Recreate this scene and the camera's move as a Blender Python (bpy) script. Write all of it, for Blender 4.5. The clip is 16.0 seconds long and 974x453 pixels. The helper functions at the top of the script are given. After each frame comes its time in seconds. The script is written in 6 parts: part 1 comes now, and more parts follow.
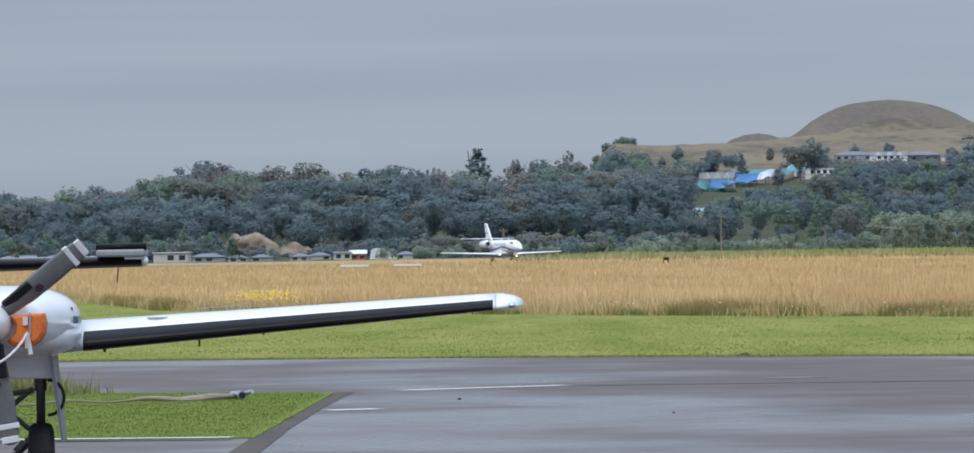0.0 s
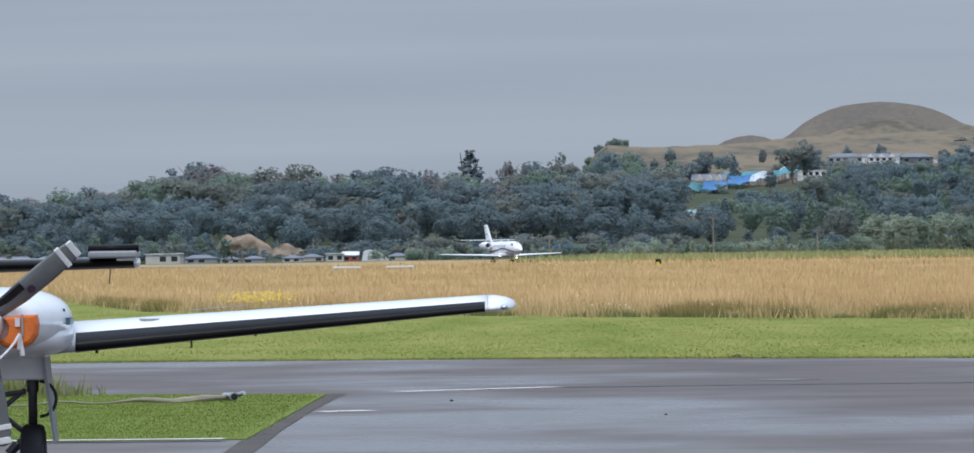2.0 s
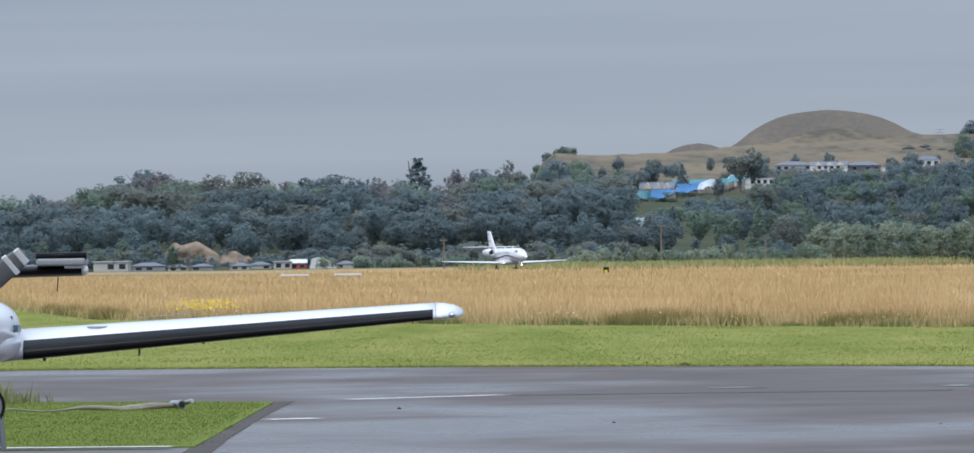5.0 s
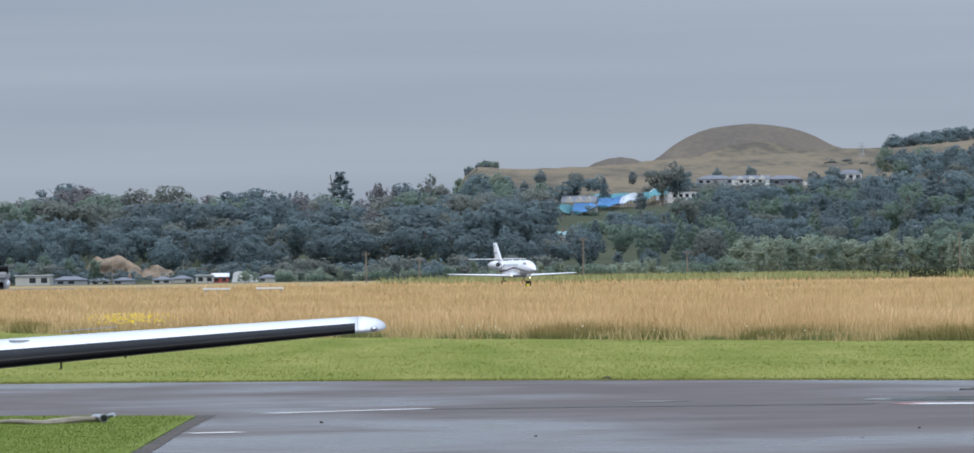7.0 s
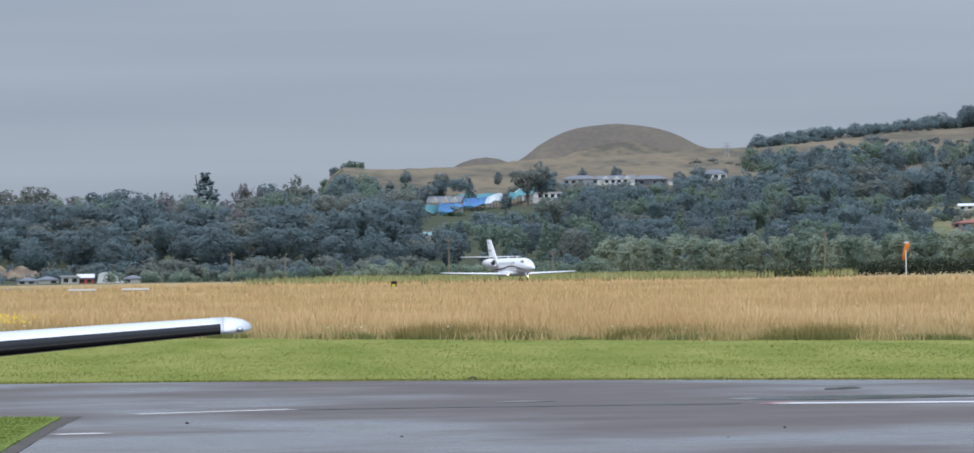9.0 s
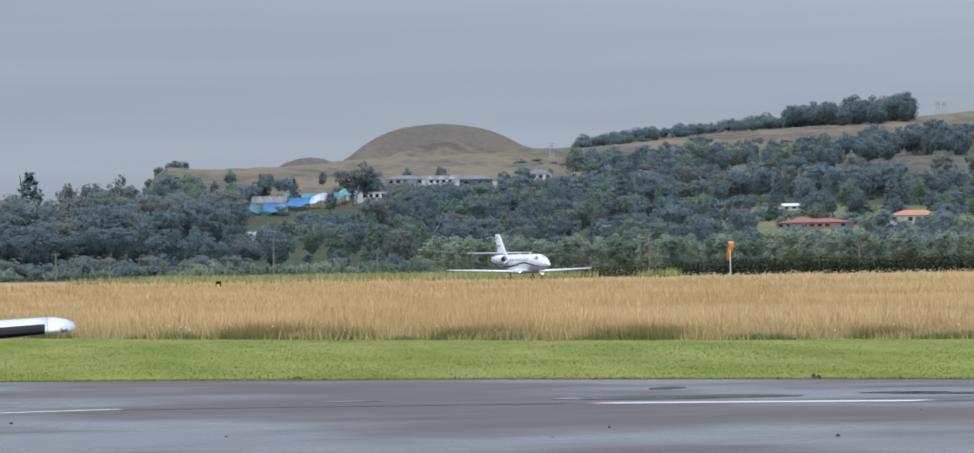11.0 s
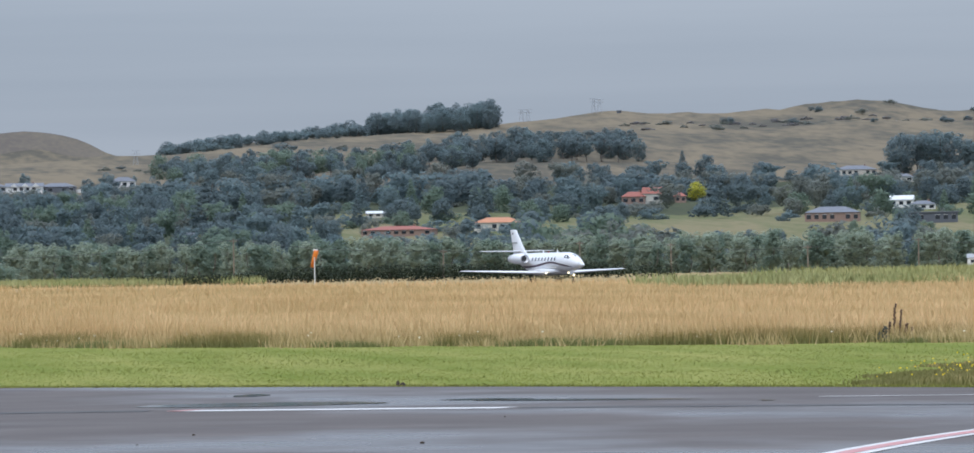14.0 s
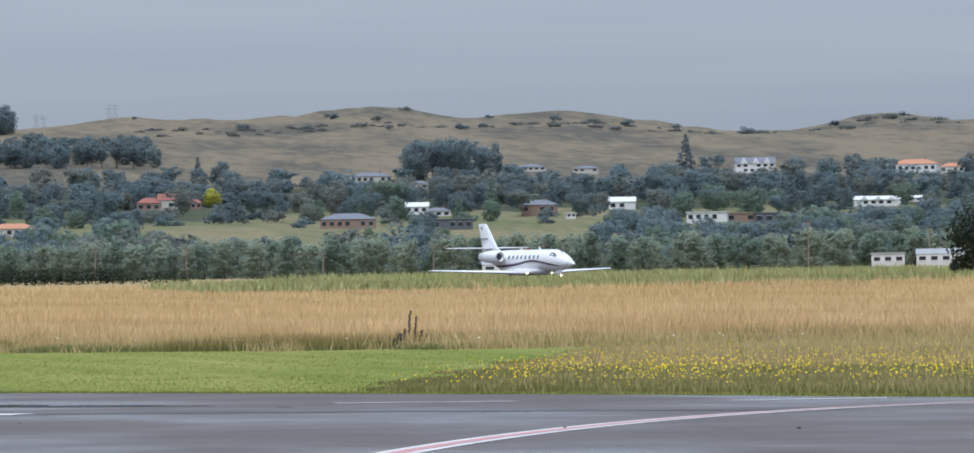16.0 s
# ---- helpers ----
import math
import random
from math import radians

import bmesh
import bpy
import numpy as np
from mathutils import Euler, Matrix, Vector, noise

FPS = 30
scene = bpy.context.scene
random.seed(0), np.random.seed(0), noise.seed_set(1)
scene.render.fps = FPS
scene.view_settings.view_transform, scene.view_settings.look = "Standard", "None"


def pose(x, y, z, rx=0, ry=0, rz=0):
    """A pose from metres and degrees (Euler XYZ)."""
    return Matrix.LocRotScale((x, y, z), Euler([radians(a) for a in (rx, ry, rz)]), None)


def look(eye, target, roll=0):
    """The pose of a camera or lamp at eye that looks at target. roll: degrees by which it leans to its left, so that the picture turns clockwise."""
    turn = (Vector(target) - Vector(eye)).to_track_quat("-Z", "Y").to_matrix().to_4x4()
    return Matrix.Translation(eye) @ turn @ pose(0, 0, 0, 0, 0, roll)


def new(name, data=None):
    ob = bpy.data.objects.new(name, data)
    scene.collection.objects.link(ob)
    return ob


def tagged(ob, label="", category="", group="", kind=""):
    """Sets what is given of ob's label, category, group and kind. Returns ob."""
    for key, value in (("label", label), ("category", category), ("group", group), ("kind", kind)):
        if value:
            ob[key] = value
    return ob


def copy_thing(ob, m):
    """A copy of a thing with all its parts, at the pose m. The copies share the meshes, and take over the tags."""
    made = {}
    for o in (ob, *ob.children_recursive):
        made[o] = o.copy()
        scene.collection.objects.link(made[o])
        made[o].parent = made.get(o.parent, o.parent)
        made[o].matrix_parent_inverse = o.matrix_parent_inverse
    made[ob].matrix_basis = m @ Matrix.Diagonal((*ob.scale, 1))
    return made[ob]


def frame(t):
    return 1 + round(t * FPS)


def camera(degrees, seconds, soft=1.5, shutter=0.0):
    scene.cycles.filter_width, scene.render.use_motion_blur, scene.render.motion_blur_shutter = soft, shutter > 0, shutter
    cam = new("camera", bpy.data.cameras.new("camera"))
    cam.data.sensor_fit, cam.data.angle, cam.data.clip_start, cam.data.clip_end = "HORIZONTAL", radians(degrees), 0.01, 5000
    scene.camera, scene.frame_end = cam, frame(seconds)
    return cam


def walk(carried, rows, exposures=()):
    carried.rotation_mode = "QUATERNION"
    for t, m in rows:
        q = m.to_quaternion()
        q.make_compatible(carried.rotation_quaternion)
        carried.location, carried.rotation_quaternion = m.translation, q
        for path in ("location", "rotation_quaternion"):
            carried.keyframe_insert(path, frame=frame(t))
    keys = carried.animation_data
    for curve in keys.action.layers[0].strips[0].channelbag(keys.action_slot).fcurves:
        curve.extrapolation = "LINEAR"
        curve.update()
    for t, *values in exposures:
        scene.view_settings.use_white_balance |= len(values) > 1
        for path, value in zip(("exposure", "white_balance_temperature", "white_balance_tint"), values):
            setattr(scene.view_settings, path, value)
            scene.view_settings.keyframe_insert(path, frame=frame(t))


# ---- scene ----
EYE = 2.0
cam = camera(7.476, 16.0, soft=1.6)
# seconds, yaw, pitch, roll: the camera stands and turns after the jet
CAMERA_ROWS = [
    (0.0, 0.0000, 0.1814, 0.8900),
    (0.5, -0.0139, 0.1753, 0.9043),
    (1.0, -0.0300, 0.1672, 0.9099),
    (1.5, -0.0461, 0.1695, 0.9366),
    (2.0, -0.0597, 0.1929, 0.8458),
    (2.5, -0.0932, 0.2007, 0.8512),
    (3.0, -0.1452, 0.1771, 0.8253),
    (3.5, -0.1974, 0.1661, 0.7643),
    (4.0, -0.2646, 0.1938, 0.7901),
    (6.5, -0.8790, 0.3144, 0.7651),
    (7.0, -1.0585, 0.3455, 0.8080),
    (7.5, -1.2534, 0.3541, 0.9026),
    (8.0, -1.4864, 0.3450, 0.9244),
    (8.5, -1.7793, 0.3366, 0.9500),
    (9.0, -2.0917, 0.3329, 0.9131),
    (11.3, -3.6626, 0.3039, 0.9101),
    (11.5, -3.8147, 0.2983, 0.8964),
    (12.0, -4.2152, 0.2713, 0.8553),
    (12.5, -4.6825, 0.2493, 0.8655),
    (13.0, -5.2093, 0.2654, 0.8226),
    (13.5, -5.8715, 0.2966, 0.8621),
    (14.0, -6.6345, 0.3167, 0.9771),
    (14.5, -7.4546, 0.3193, 0.9632),
    (15.0, -8.3540, 0.3024, 0.9149),
    (15.5, -9.3051, 0.2859, 0.8965),
    (16.0, -10.3596, 0.3072, 0.8920),
]
walk(cam, [(t, pose(0, 0, EYE, 90 + pitch, roll, yaw)) for t, yaw, pitch, roll in CAMERA_ROWS])

# ---- sky and sun: an overcast day ----
world = bpy.data.worlds.new("overcast")
scene.world = world
world.use_nodes = True
wn, wl = world.node_tree.nodes, world.node_tree.links
wn.clear()


def wnode(kind, **values):
    n = wn.new(kind)
    for k, v in values.items():
        n.inputs[k].default_value = v
    return n


w_out = wn.new("ShaderNodeOutputWorld")
w_add = wn.new("ShaderNodeAddShader")
sky = wn.new("ShaderNodeTexSky")
sky.sky_type, sky.sun_disc = "NISHITA", False
sky.sun_elevation, sky.sun_rotation = radians(55), radians(200)
w_sky = wnode("ShaderNodeBackground", Strength=0.012)
wl.new(sky.outputs[0], w_sky.inputs[0])
w_cloud = wnode("ShaderNodeBackground", Strength=1.0)
coord = wn.new("ShaderNodeTexCoord")
sep = wn.new("ShaderNodeSeparateXYZ")
wl.new(coord.outputs["Generated"], sep.inputs[0])
# the cloud deck: about four times brighter overhead than at the horizon
clamp = wn.new("ShaderNodeClamp")
wl.new(sep.outputs[2], clamp.inputs[0])
lift = wn.new("ShaderNodeMath")
lift.operation = "MULTIPLY_ADD"
lift.inputs[1].default_value, lift.inputs[2].default_value = 3.9, 1.0
wl.new(clamp.outputs[0], lift.inputs[0])
# long flat streaks of cloud
wmap = wn.new("ShaderNodeMapping")
wmap.inputs["Scale"].default_value = (2.2, 2.2, 55.0)
wmap.inputs["Location"].default_value = (0.35, 0.1, 0.9)
wl.new(coord.outputs["Generated"], wmap.inputs[0])
wnoise = wnode("ShaderNodeTexNoise", Scale=1.0, Detail=5.0, Roughness=0.48)
wl.new(wmap.outputs[0], wnoise.inputs["Vector"])
wramp = wn.new("ShaderNodeValToRGB")
wramp.color_ramp.elements[0].position, wramp.color_ramp.elements[0].color = 0.3, (0.193, 0.245, 0.333, 1)
wramp.color_ramp.elements[1].position, wramp.color_ramp.elements[1].color = 0.68, (0.318, 0.37, 0.46, 1)
wl.new(wnoise.outputs[0], wramp.inputs[0])
wmul = wn.new("ShaderNodeVectorMath")
wmul.operation = "SCALE"
wl.new(wramp.outputs[0], wmul.inputs[0])
wl.new(lift.outputs[0], wmul.inputs["Scale"])
wl.new(wmul.outputs[0], w_cloud.inputs[0])
wl.new(w_sky.outputs[0], w_add.inputs[0])
wl.new(w_cloud.outputs[0], w_add.inputs[1])
wl.new(w_add.outputs[0], w_out.inputs[0])

sun = new("sun", bpy.data.lights.new("sun", "SUN"))
sun.data.energy, sun.data.angle, sun.data.color = 1.5, radians(25), (1.0, 0.96, 0.9)
sun.matrix_world = look((-20, -60, 110), (0, 0, 0))
scene.view_settings.exposure = 0.0

# ---- materials ----
MATS = {}


def material(name, a, b=None, rough=0.7, scale=5.0, fine=40.0, bump=0.0, metal=0.0, spread=0.0, stretch=(1, 1, 1),
             islands=0.0, low=0.35, high=0.65, spec=0.5, coat=0.0):
    """A procedural surface: two tones a and b mixed by coarse and fine noise, with bump and a tone that varies by object or by island."""
    if name in MATS:
        return MATS[name]
    m = bpy.data.materials.new(name)
    m.use_nodes = True
    n, l = m.node_tree.nodes, m.node_tree.links
    p = n["Principled BSDF"]
    b = b or tuple(c * 0.8 for c in a)
    tc = n.new("ShaderNodeTexCoord")
    mp = n.new("ShaderNodeMapping")
    mp.inputs["Scale"].default_value = stretch
    l.new(tc.outputs["Object"], mp.inputs[0])
    n1, n2 = n.new("ShaderNodeTexNoise"), n.new("ShaderNodeTexNoise")
    n1.inputs["Scale"].default_value, n2.inputs["Scale"].default_value = scale, fine
    n1.inputs["Detail"].default_value, n2.inputs["Detail"].default_value = 5, 3
    for k in (n1, n2):
        l.new(mp.outputs[0], k.inputs["Vector"])
    mean = n.new("ShaderNodeMix")
    mean.inputs[0].default_value = 0.4
    l.new(n1.outputs[0], mean.inputs[2])
    l.new(n2.outputs[0], mean.inputs[3])
    ramp = n.new("ShaderNodeMapRange")
    ramp.inputs[1].default_value, ramp.inputs[2].default_value = low, high
    l.new(mean.outputs[0], ramp.inputs[0])
    mix = n.new("ShaderNodeMix")
    mix.data_type = "RGBA"
    mix.inputs[6].default_value, mix.inputs[7].default_value = (*a, 1), (*b, 1)
    l.new(ramp.outputs[0], mix.inputs[0])
    colour = mix.outputs[2]
    if spread or islands:
        hsv = n.new("ShaderNodeHueSaturation")
        if islands:
            src = n.new("ShaderNodeNewGeometry").outputs["Random Per Island"]
        else:
            src = n.new("ShaderNodeObjectInfo").outputs["Random"]
        amount = islands or spread
        r = n.new("ShaderNodeMapRange")
        r.inputs[3].default_value, r.inputs[4].default_value = 1 - amount, 1 + amount
        l.new(src, r.inputs[0])
        l.new(r.outputs[0], hsv.inputs["Value"])
        h = n.new("ShaderNodeMapRange")
        h.inputs[3].default_value, h.inputs[4].default_value = 0.5 + amount * 0.06, 0.5 - amount * 0.06
        l.new(src, h.inputs[0])
        l.new(h.outputs[0], hsv.inputs["Hue"])
        l.new(colour, hsv.inputs["Color"])
        colour = hsv.outputs[0]
    l.new(colour, p.inputs["Base Color"])
    p.inputs["Roughness"].default_value = rough
    p.inputs["Metallic"].default_value = metal
    p.inputs["Specular IOR Level"].default_value = spec
    p.inputs["Coat Weight"].default_value = coat
    if bump:
        bp = n.new("ShaderNodeBump")
        bp.inputs["Strength"].default_value = bump
        bp.inputs["Distance"].default_value = 0.02
        l.new(mean.outputs[0], bp.inputs["Height"])
        l.new(bp.outputs[0], p.inputs["Normal"])
    MATS[name] = m
    return m


def glow(name, colour, strength):
    m = bpy.data.materials.new(name)
    m.use_nodes = True
    p = m.node_tree.nodes["Principled BSDF"]
    p.inputs["Base Color"].default_value = (*colour, 1)
    p.inputs["Emission Color"].default_value = (*colour, 1)
    p.inputs["Emission Strength"].default_value = strength
    return m


def leaf_material(name, a, b, spread=0.25):
    return material(name, a, b, rough=0.65, scale=0.35, fine=2.5, islands=spread, spec=0.25)


def wet_asphalt():
    m = material("wet_asphalt", (0.085, 0.071, 0.065), (0.13, 0.11, 0.1), rough=0.5, scale=0.35, fine=60, bump=0.1, spec=0.2)
    n, l = m.node_tree.nodes, m.node_tree.links
    p = n["Principled BSDF"]
    tc = n.new("ShaderNodeTexCoord")
    mp = n.new("ShaderNodeMapping")
    mp.inputs["Scale"].default_value = (0.12, 0.045, 1)
    mp.inputs["Rotation"].default_value = (0, 0, radians(25))
    l.new(tc.outputs["Object"], mp.inputs[0])
    wet = n.new("ShaderNodeTexNoise")
    wet.inputs["Scale"].default_value, wet.inputs["Detail"].default_value = 1.0, 6
    l.new(mp.outputs[0], wet.inputs["Vector"])
    # long thin films of water lie along the laid strips
    mp2, film_ = n.new("ShaderNodeMapping"), n.new("ShaderNodeTexNoise")
    mp2.inputs["Scale"].default_value = (0.16, 0.12, 1)
    mp2.inputs["Rotation"].default_value = (0, 0, radians(14))
    l.new(tc.outputs["Object"], mp2.inputs[0])
    film_.inputs["Scale"].default_value, film_.inputs["Detail"].default_value = 1.0, 5
    l.new(mp2.outputs[0], film_.inputs["Vector"])
    both = n.new("ShaderNodeMix")
    both.inputs[0].default_value = 0.35
    l.new(wet.outputs[0], both.inputs[2])
    l.new(film_.outputs[0], both.inputs[3])
    r = n.new("ShaderNodeMapRange")
    r.inputs[1].default_value, r.inputs[2].default_value = 0.45, 0.6
    r.inputs[3].default_value, r.inputs[4].default_value = 0.75, 0.1
    l.new(both.outputs[0], r.inputs[0])
    l.new(r.outputs[0], p.inputs["Roughness"])
    return m


def glass_dark(name="dark_glass"):
    return material(name, (0.02, 0.025, 0.03), (0.035, 0.04, 0.05), rough=0.08, scale=1, fine=4, spec=0.7)


WHITE = material("white_paint", (0.8, 0.8, 0.8), (0.74, 0.75, 0.76), rough=0.35, scale=1.2, fine=9, coat=0.3)
BLACK = material("black_rubber", (0.012, 0.012, 0.013), (0.022, 0.022, 0.023), rough=0.55, scale=4, fine=40, spec=0.25)
GREY = material("grey_paint", (0.3, 0.31, 0.32), (0.24, 0.25, 0.26), rough=0.45, scale=2, fine=20)
METAL = material("bare_metal", (0.62, 0.62, 0.63), (0.5, 0.5, 0.52), rough=0.3, metal=0.9, scale=3, fine=30)
DARK_METAL = material("dark_metal", (0.05, 0.05, 0.055), (0.08, 0.08, 0.085), rough=0.45, metal=0.4, scale=6, fine=50)
WOOD = material("weathered_wood", (0.25, 0.2, 0.15), (0.17, 0.14, 0.11), rough=0.8, scale=2, fine=30, stretch=(1, 1, 0.2))
BARK = material("bark", (0.2, 0.17, 0.14), (0.11, 0.095, 0.08), rough=0.9, scale=1.5, fine=8, bump=0.4)
GLASS = glass_dark()

# ---- building helpers ----


def mesh_of(bm, name):
    me = bpy.data.meshes.new(name)
    bmesh.ops.recalc_face_normals(bm, faces=bm.faces)
    bm.to_mesh(me)
    bm.free()
    return me


def part(name, bm, mat, parent, label="", smooth=False):
    me = bm if isinstance(bm, bpy.types.Mesh) else mesh_of(bm, name)
    if not me.materials:
        me.materials.append(mat)
    if smooth:
        me.polygons.foreach_set("use_smooth", [True] * len(me.polygons))
    ob = new(name, me)
    if parent is not None:
        ob.parent = parent
    if label:
        ob["label"] = label
    return ob


def thing(name, m, label, category, group="", kind=""):
    ob = new(name)
    ob.empty_display_size = 0.2
    ob.matrix_world = m
    return tagged(ob, label, category, group, kind)


def raw_mesh(name, verts, faces, mat, normals=None):
    """A mesh from arrays: verts (n, 3), faces (m, k), and soft normals for leaves."""
    verts, faces = np.asarray(verts, np.float32), np.asarray(faces, np.int32)
    me = bpy.data.meshes.new(name)
    k = faces.shape[1]
    me.vertices.add(len(verts))
    me.vertices.foreach_set("co", verts.ravel())
    me.loops.add(faces.size)
    me.loops.foreach_set("vertex_index", faces.ravel())
    me.polygons.add(len(faces))
    me.polygons.foreach_set("loop_start", np.arange(0, faces.size, k, dtype=np.int32))
    me.update(calc_edges=True)
    me.validate()
    if normals is not None:
        me.polygons.foreach_set("use_smooth", [True] * len(me.polygons))
        me.normals_split_custom_set_from_vertices(np.asarray(normals, np.float32).tolist())
    me.materials.append(mat)
    return me


def box(bm, x0, x1, y0, y1, z0, z1, bevel=0.0):
    r = bmesh.ops.create_cube(bm, size=1)["verts"]
    for v in r:
        v.co = Vector(((x0 + x1) / 2 + v.co.x * (x1 - x0), (y0 + y1) / 2 + v.co.y * (y1 - y0), (z0 + z1) / 2 + v.co.z * (z1 - z0)))
    if bevel:
        es = list({e for v in r for e in v.link_edges})
        bmesh.ops.bevel(bm, geom=es, offset=bevel, segments=2, affect="EDGES", profile=0.5)
    return r


def boxed(*a, **k):
    bm = bmesh.new()
    box(bm, *a, **k)
    return bm


def tube(bm, a, b, r0, r1=None, n=10):
    a, b = Vector(a), Vector(b)
    r1 = r0 if r1 is None else r1
    d = b - a
    q = d.to_track_quat("Z", "Y").to_matrix().to_4x4()
    m = Matrix.Translation((a + b) / 2) @ q
    return bmesh.ops.create_cone(bm, cap_ends=True, segments=n, radius1=r0, radius2=r1, depth=d.length, matrix=m)["verts"]


def tubed(*a, **k):
    bm = bmesh.new()
    tube(bm, *a, **k)
    return bm


def loft(rings, cap=True):
    """A skin through rings of equal length; each ring is a list of points."""
    bm = bmesh.new()
    made = [[bm.verts.new(p) for p in ring] for ring in rings]
    n = len(rings[0])
    for a, b in zip(made, made[1:]):
        for i in range(n):
            bm.faces.new((a[i], a[(i + 1) % n], b[(i + 1) % n], b[i]))
    if cap:
        bm.faces.new(made[0][::-1])
        bm.faces.new(made[-1])
    return bm


def oval(cx, y, cz, rx, rz, n=20, power=2.0):
    """A ring in the x-z plane; power above 2 squares it off."""
    out = []
    for i in range(n):
        a = 2 * math.pi * i / n
        c, s = math.cos(a), math.sin(a)
        out.append((cx + rx * math.copysign(abs(c) ** (2 / power), c), y, cz + rz * math.copysign(abs(s) ** (2 / power), s)))
    return out


def aerofoil(x, y_front, z, chord, thick, n=12, camber=0.02):
    """A wing section in the y-z plane at x, its nose at y_front."""
    top, low = [], []
    for i in range(n + 1):
        s = 0.5 - 0.5 * math.cos(math.pi * i / n)
        t = 5 * thick * (0.2969 * math.sqrt(s) - 0.126 * s - 0.3516 * s * s + 0.2843 * s ** 3 - 0.1036 * s ** 4) / 1.0
        c = camber * 4 * s * (1 - s) * chord
        top.append((x, y_front + s * chord, z + c + t))
        low.append((x, y_front + s * chord, z + c - t))
    return top + low[-2:0:-1]


def spot(bearing, d, z=0.0):
    """The place at a bearing (degrees right of the first view) and distance."""
    a = radians(bearing)
    return Vector((d * math.sin(a), d * math.cos(a), z))

# ---- the ground: flat airfield, low hills behind ----


def smooth(a, b, x):
    t = min(1.0, max(0.0, (x - a) / (b - a)))
    return t * t * (3 - 2 * t)


def bump(x, centre, width):
    return math.exp(-((x - centre) / width) ** 2)


def table(b, stops, values):
    """A rounded run through a few bearings."""
    return float(sum(np.interp(b + k, stops, values) for k in (-0.15, 0.0, 0.15)) / 3)


def skyline(b):
    """Height of the far ridge by bearing."""
    return table(b, (0.9, 1.6, 2.2, 2.6, 3.7, 4.0, 4.8, 5.5, 6.9, 7.5, 8.5, 9.1, 9.5, 10.2, 11.0, 11.7, 12.6, 13.4, 14.1),
                 (61, 58.5, 62.5, 67, 70, 69, 76, 80, 84, 89, 88, 90, 96, 87, 91, 80, 74, 88, 82))


def left_hill(b):
    """The wooded hill that ends the plain on the far side of the town."""
    return table(b, (-5, -3.74, -3.46, -3.27, -3.0, -2.79, -2.57, -2.1, -1.45, -0.45, 0.22, 0.7, 1.03, 1.32, 1.6),
                 (4, 5, 3, 4, 7, 3, 8, 13, 10, 9, 8, 13, 11, 6, 3))


SHELF_D = (2060, 2400, 2800, 3300, 3800, 4300, 4700, 4950)


def hill_height(b, d):
    if d < 1900:
        return 0.0
    right = (0, 9, 21, 38, 54 + 13 * smooth(4.0, 7.0, b), skyline(b), skyline(b) - 14, skyline(b) - 30)
    lh = left_hill(b)
    left = (0, lh, lh * 1.05, lh, 8, 6, 5, 5)
    m = smooth(0.5, 1.0, b)
    hs = [p * m + q * (1 - m) for p, q in zip(right, left)]
    z = np.interp(d, SHELF_D, hs)
    x, y = d * math.sin(radians(b)), d * math.cos(radians(b))
    # the domed hill
    mx, my = spot(3.05, 4300).xy
    r = math.hypot((x - mx) / 54, (y - my) / 60)
    z += 17.0 * max(0.0, 1 - r ** 2.4) ** 0.9 if r < 1 else 0
    z += 27 * bump(b, 2.05, 0.5) * bump(d, 4760, 160)
    k = smooth(1900, 2600, d)
    z += k * (2.2 + 2.0 * smooth(3800, 4300, d) * smooth(6.5, 8.5, b)) * noise.fractal(Vector((x / 80, y / 80, 0.3)), 0.75, 2.0, 6)
    return float(z)


def runway_gap(x, y):
    """Distance from the runway's centre line, on the near side positive."""
    ux, uy = 0.2804, -0.9599
    return -((x - 2.6) * -uy + (y - 1130.0) * ux)


def ground_height(x, y):
    d = math.hypot(x, y)
    b = math.degrees(math.atan2(x, y))
    if d < 150:
        return 0.0
    z = 0.12 * smooth(230, 420, d) * noise.noise(Vector((x / 40, y / 60, 2.0)))
    if d > 1800:
        z += hill_height(b, d) if -12 < b < 22 else hill_height(max(-12, min(22, b)), d)
    return z


# some distance haze is put into the pasture tones, greyer and bluer
PASTURE = material("hill_pasture", (0.2, 0.162, 0.112), (0.1, 0.092, 0.074), rough=0.95, scale=0.022, fine=0.16, bump=0.0, low=0.42, high=0.6, spec=0.05, stretch=(1, 0.1, 3.2))
DOME = material("dome_turf", (0.122, 0.106, 0.092), (0.165, 0.14, 0.108), rough=0.95, scale=0.03, fine=0.3, low=0.4, high=0.64, spec=0.05, stretch=(1, 0.3, 2.0))
ROUGH = material("rough_green", (0.05, 0.062, 0.04), (0.085, 0.09, 0.055), rough=0.95, scale=0.03, fine=0.3, spec=0.05)
PADDOCK = material("green_paddock", (0.12, 0.135, 0.065), (0.21, 0.18, 0.105), rough=0.95, scale=0.03, fine=0.25, stretch=(1, 0.1, 3), low=0.4, high=0.6, spec=0.05)
FIELD = material("dry_field", (0.4, 0.29, 0.15), (0.28, 0.22, 0.11), rough=0.95, scale=0.06, fine=1.2, stretch=(1, 0.2, 1), spec=0.05)
LAWN = material("mown_lawn", (0.14, 0.175, 0.032), (0.268, 0.262, 0.078), rough=0.9, scale=0.5, fine=9, stretch=(1.0, 0.08, 1), bump=0.3, low=0.36, high=0.66, spec=0.04)
ASPHALT = wet_asphalt()


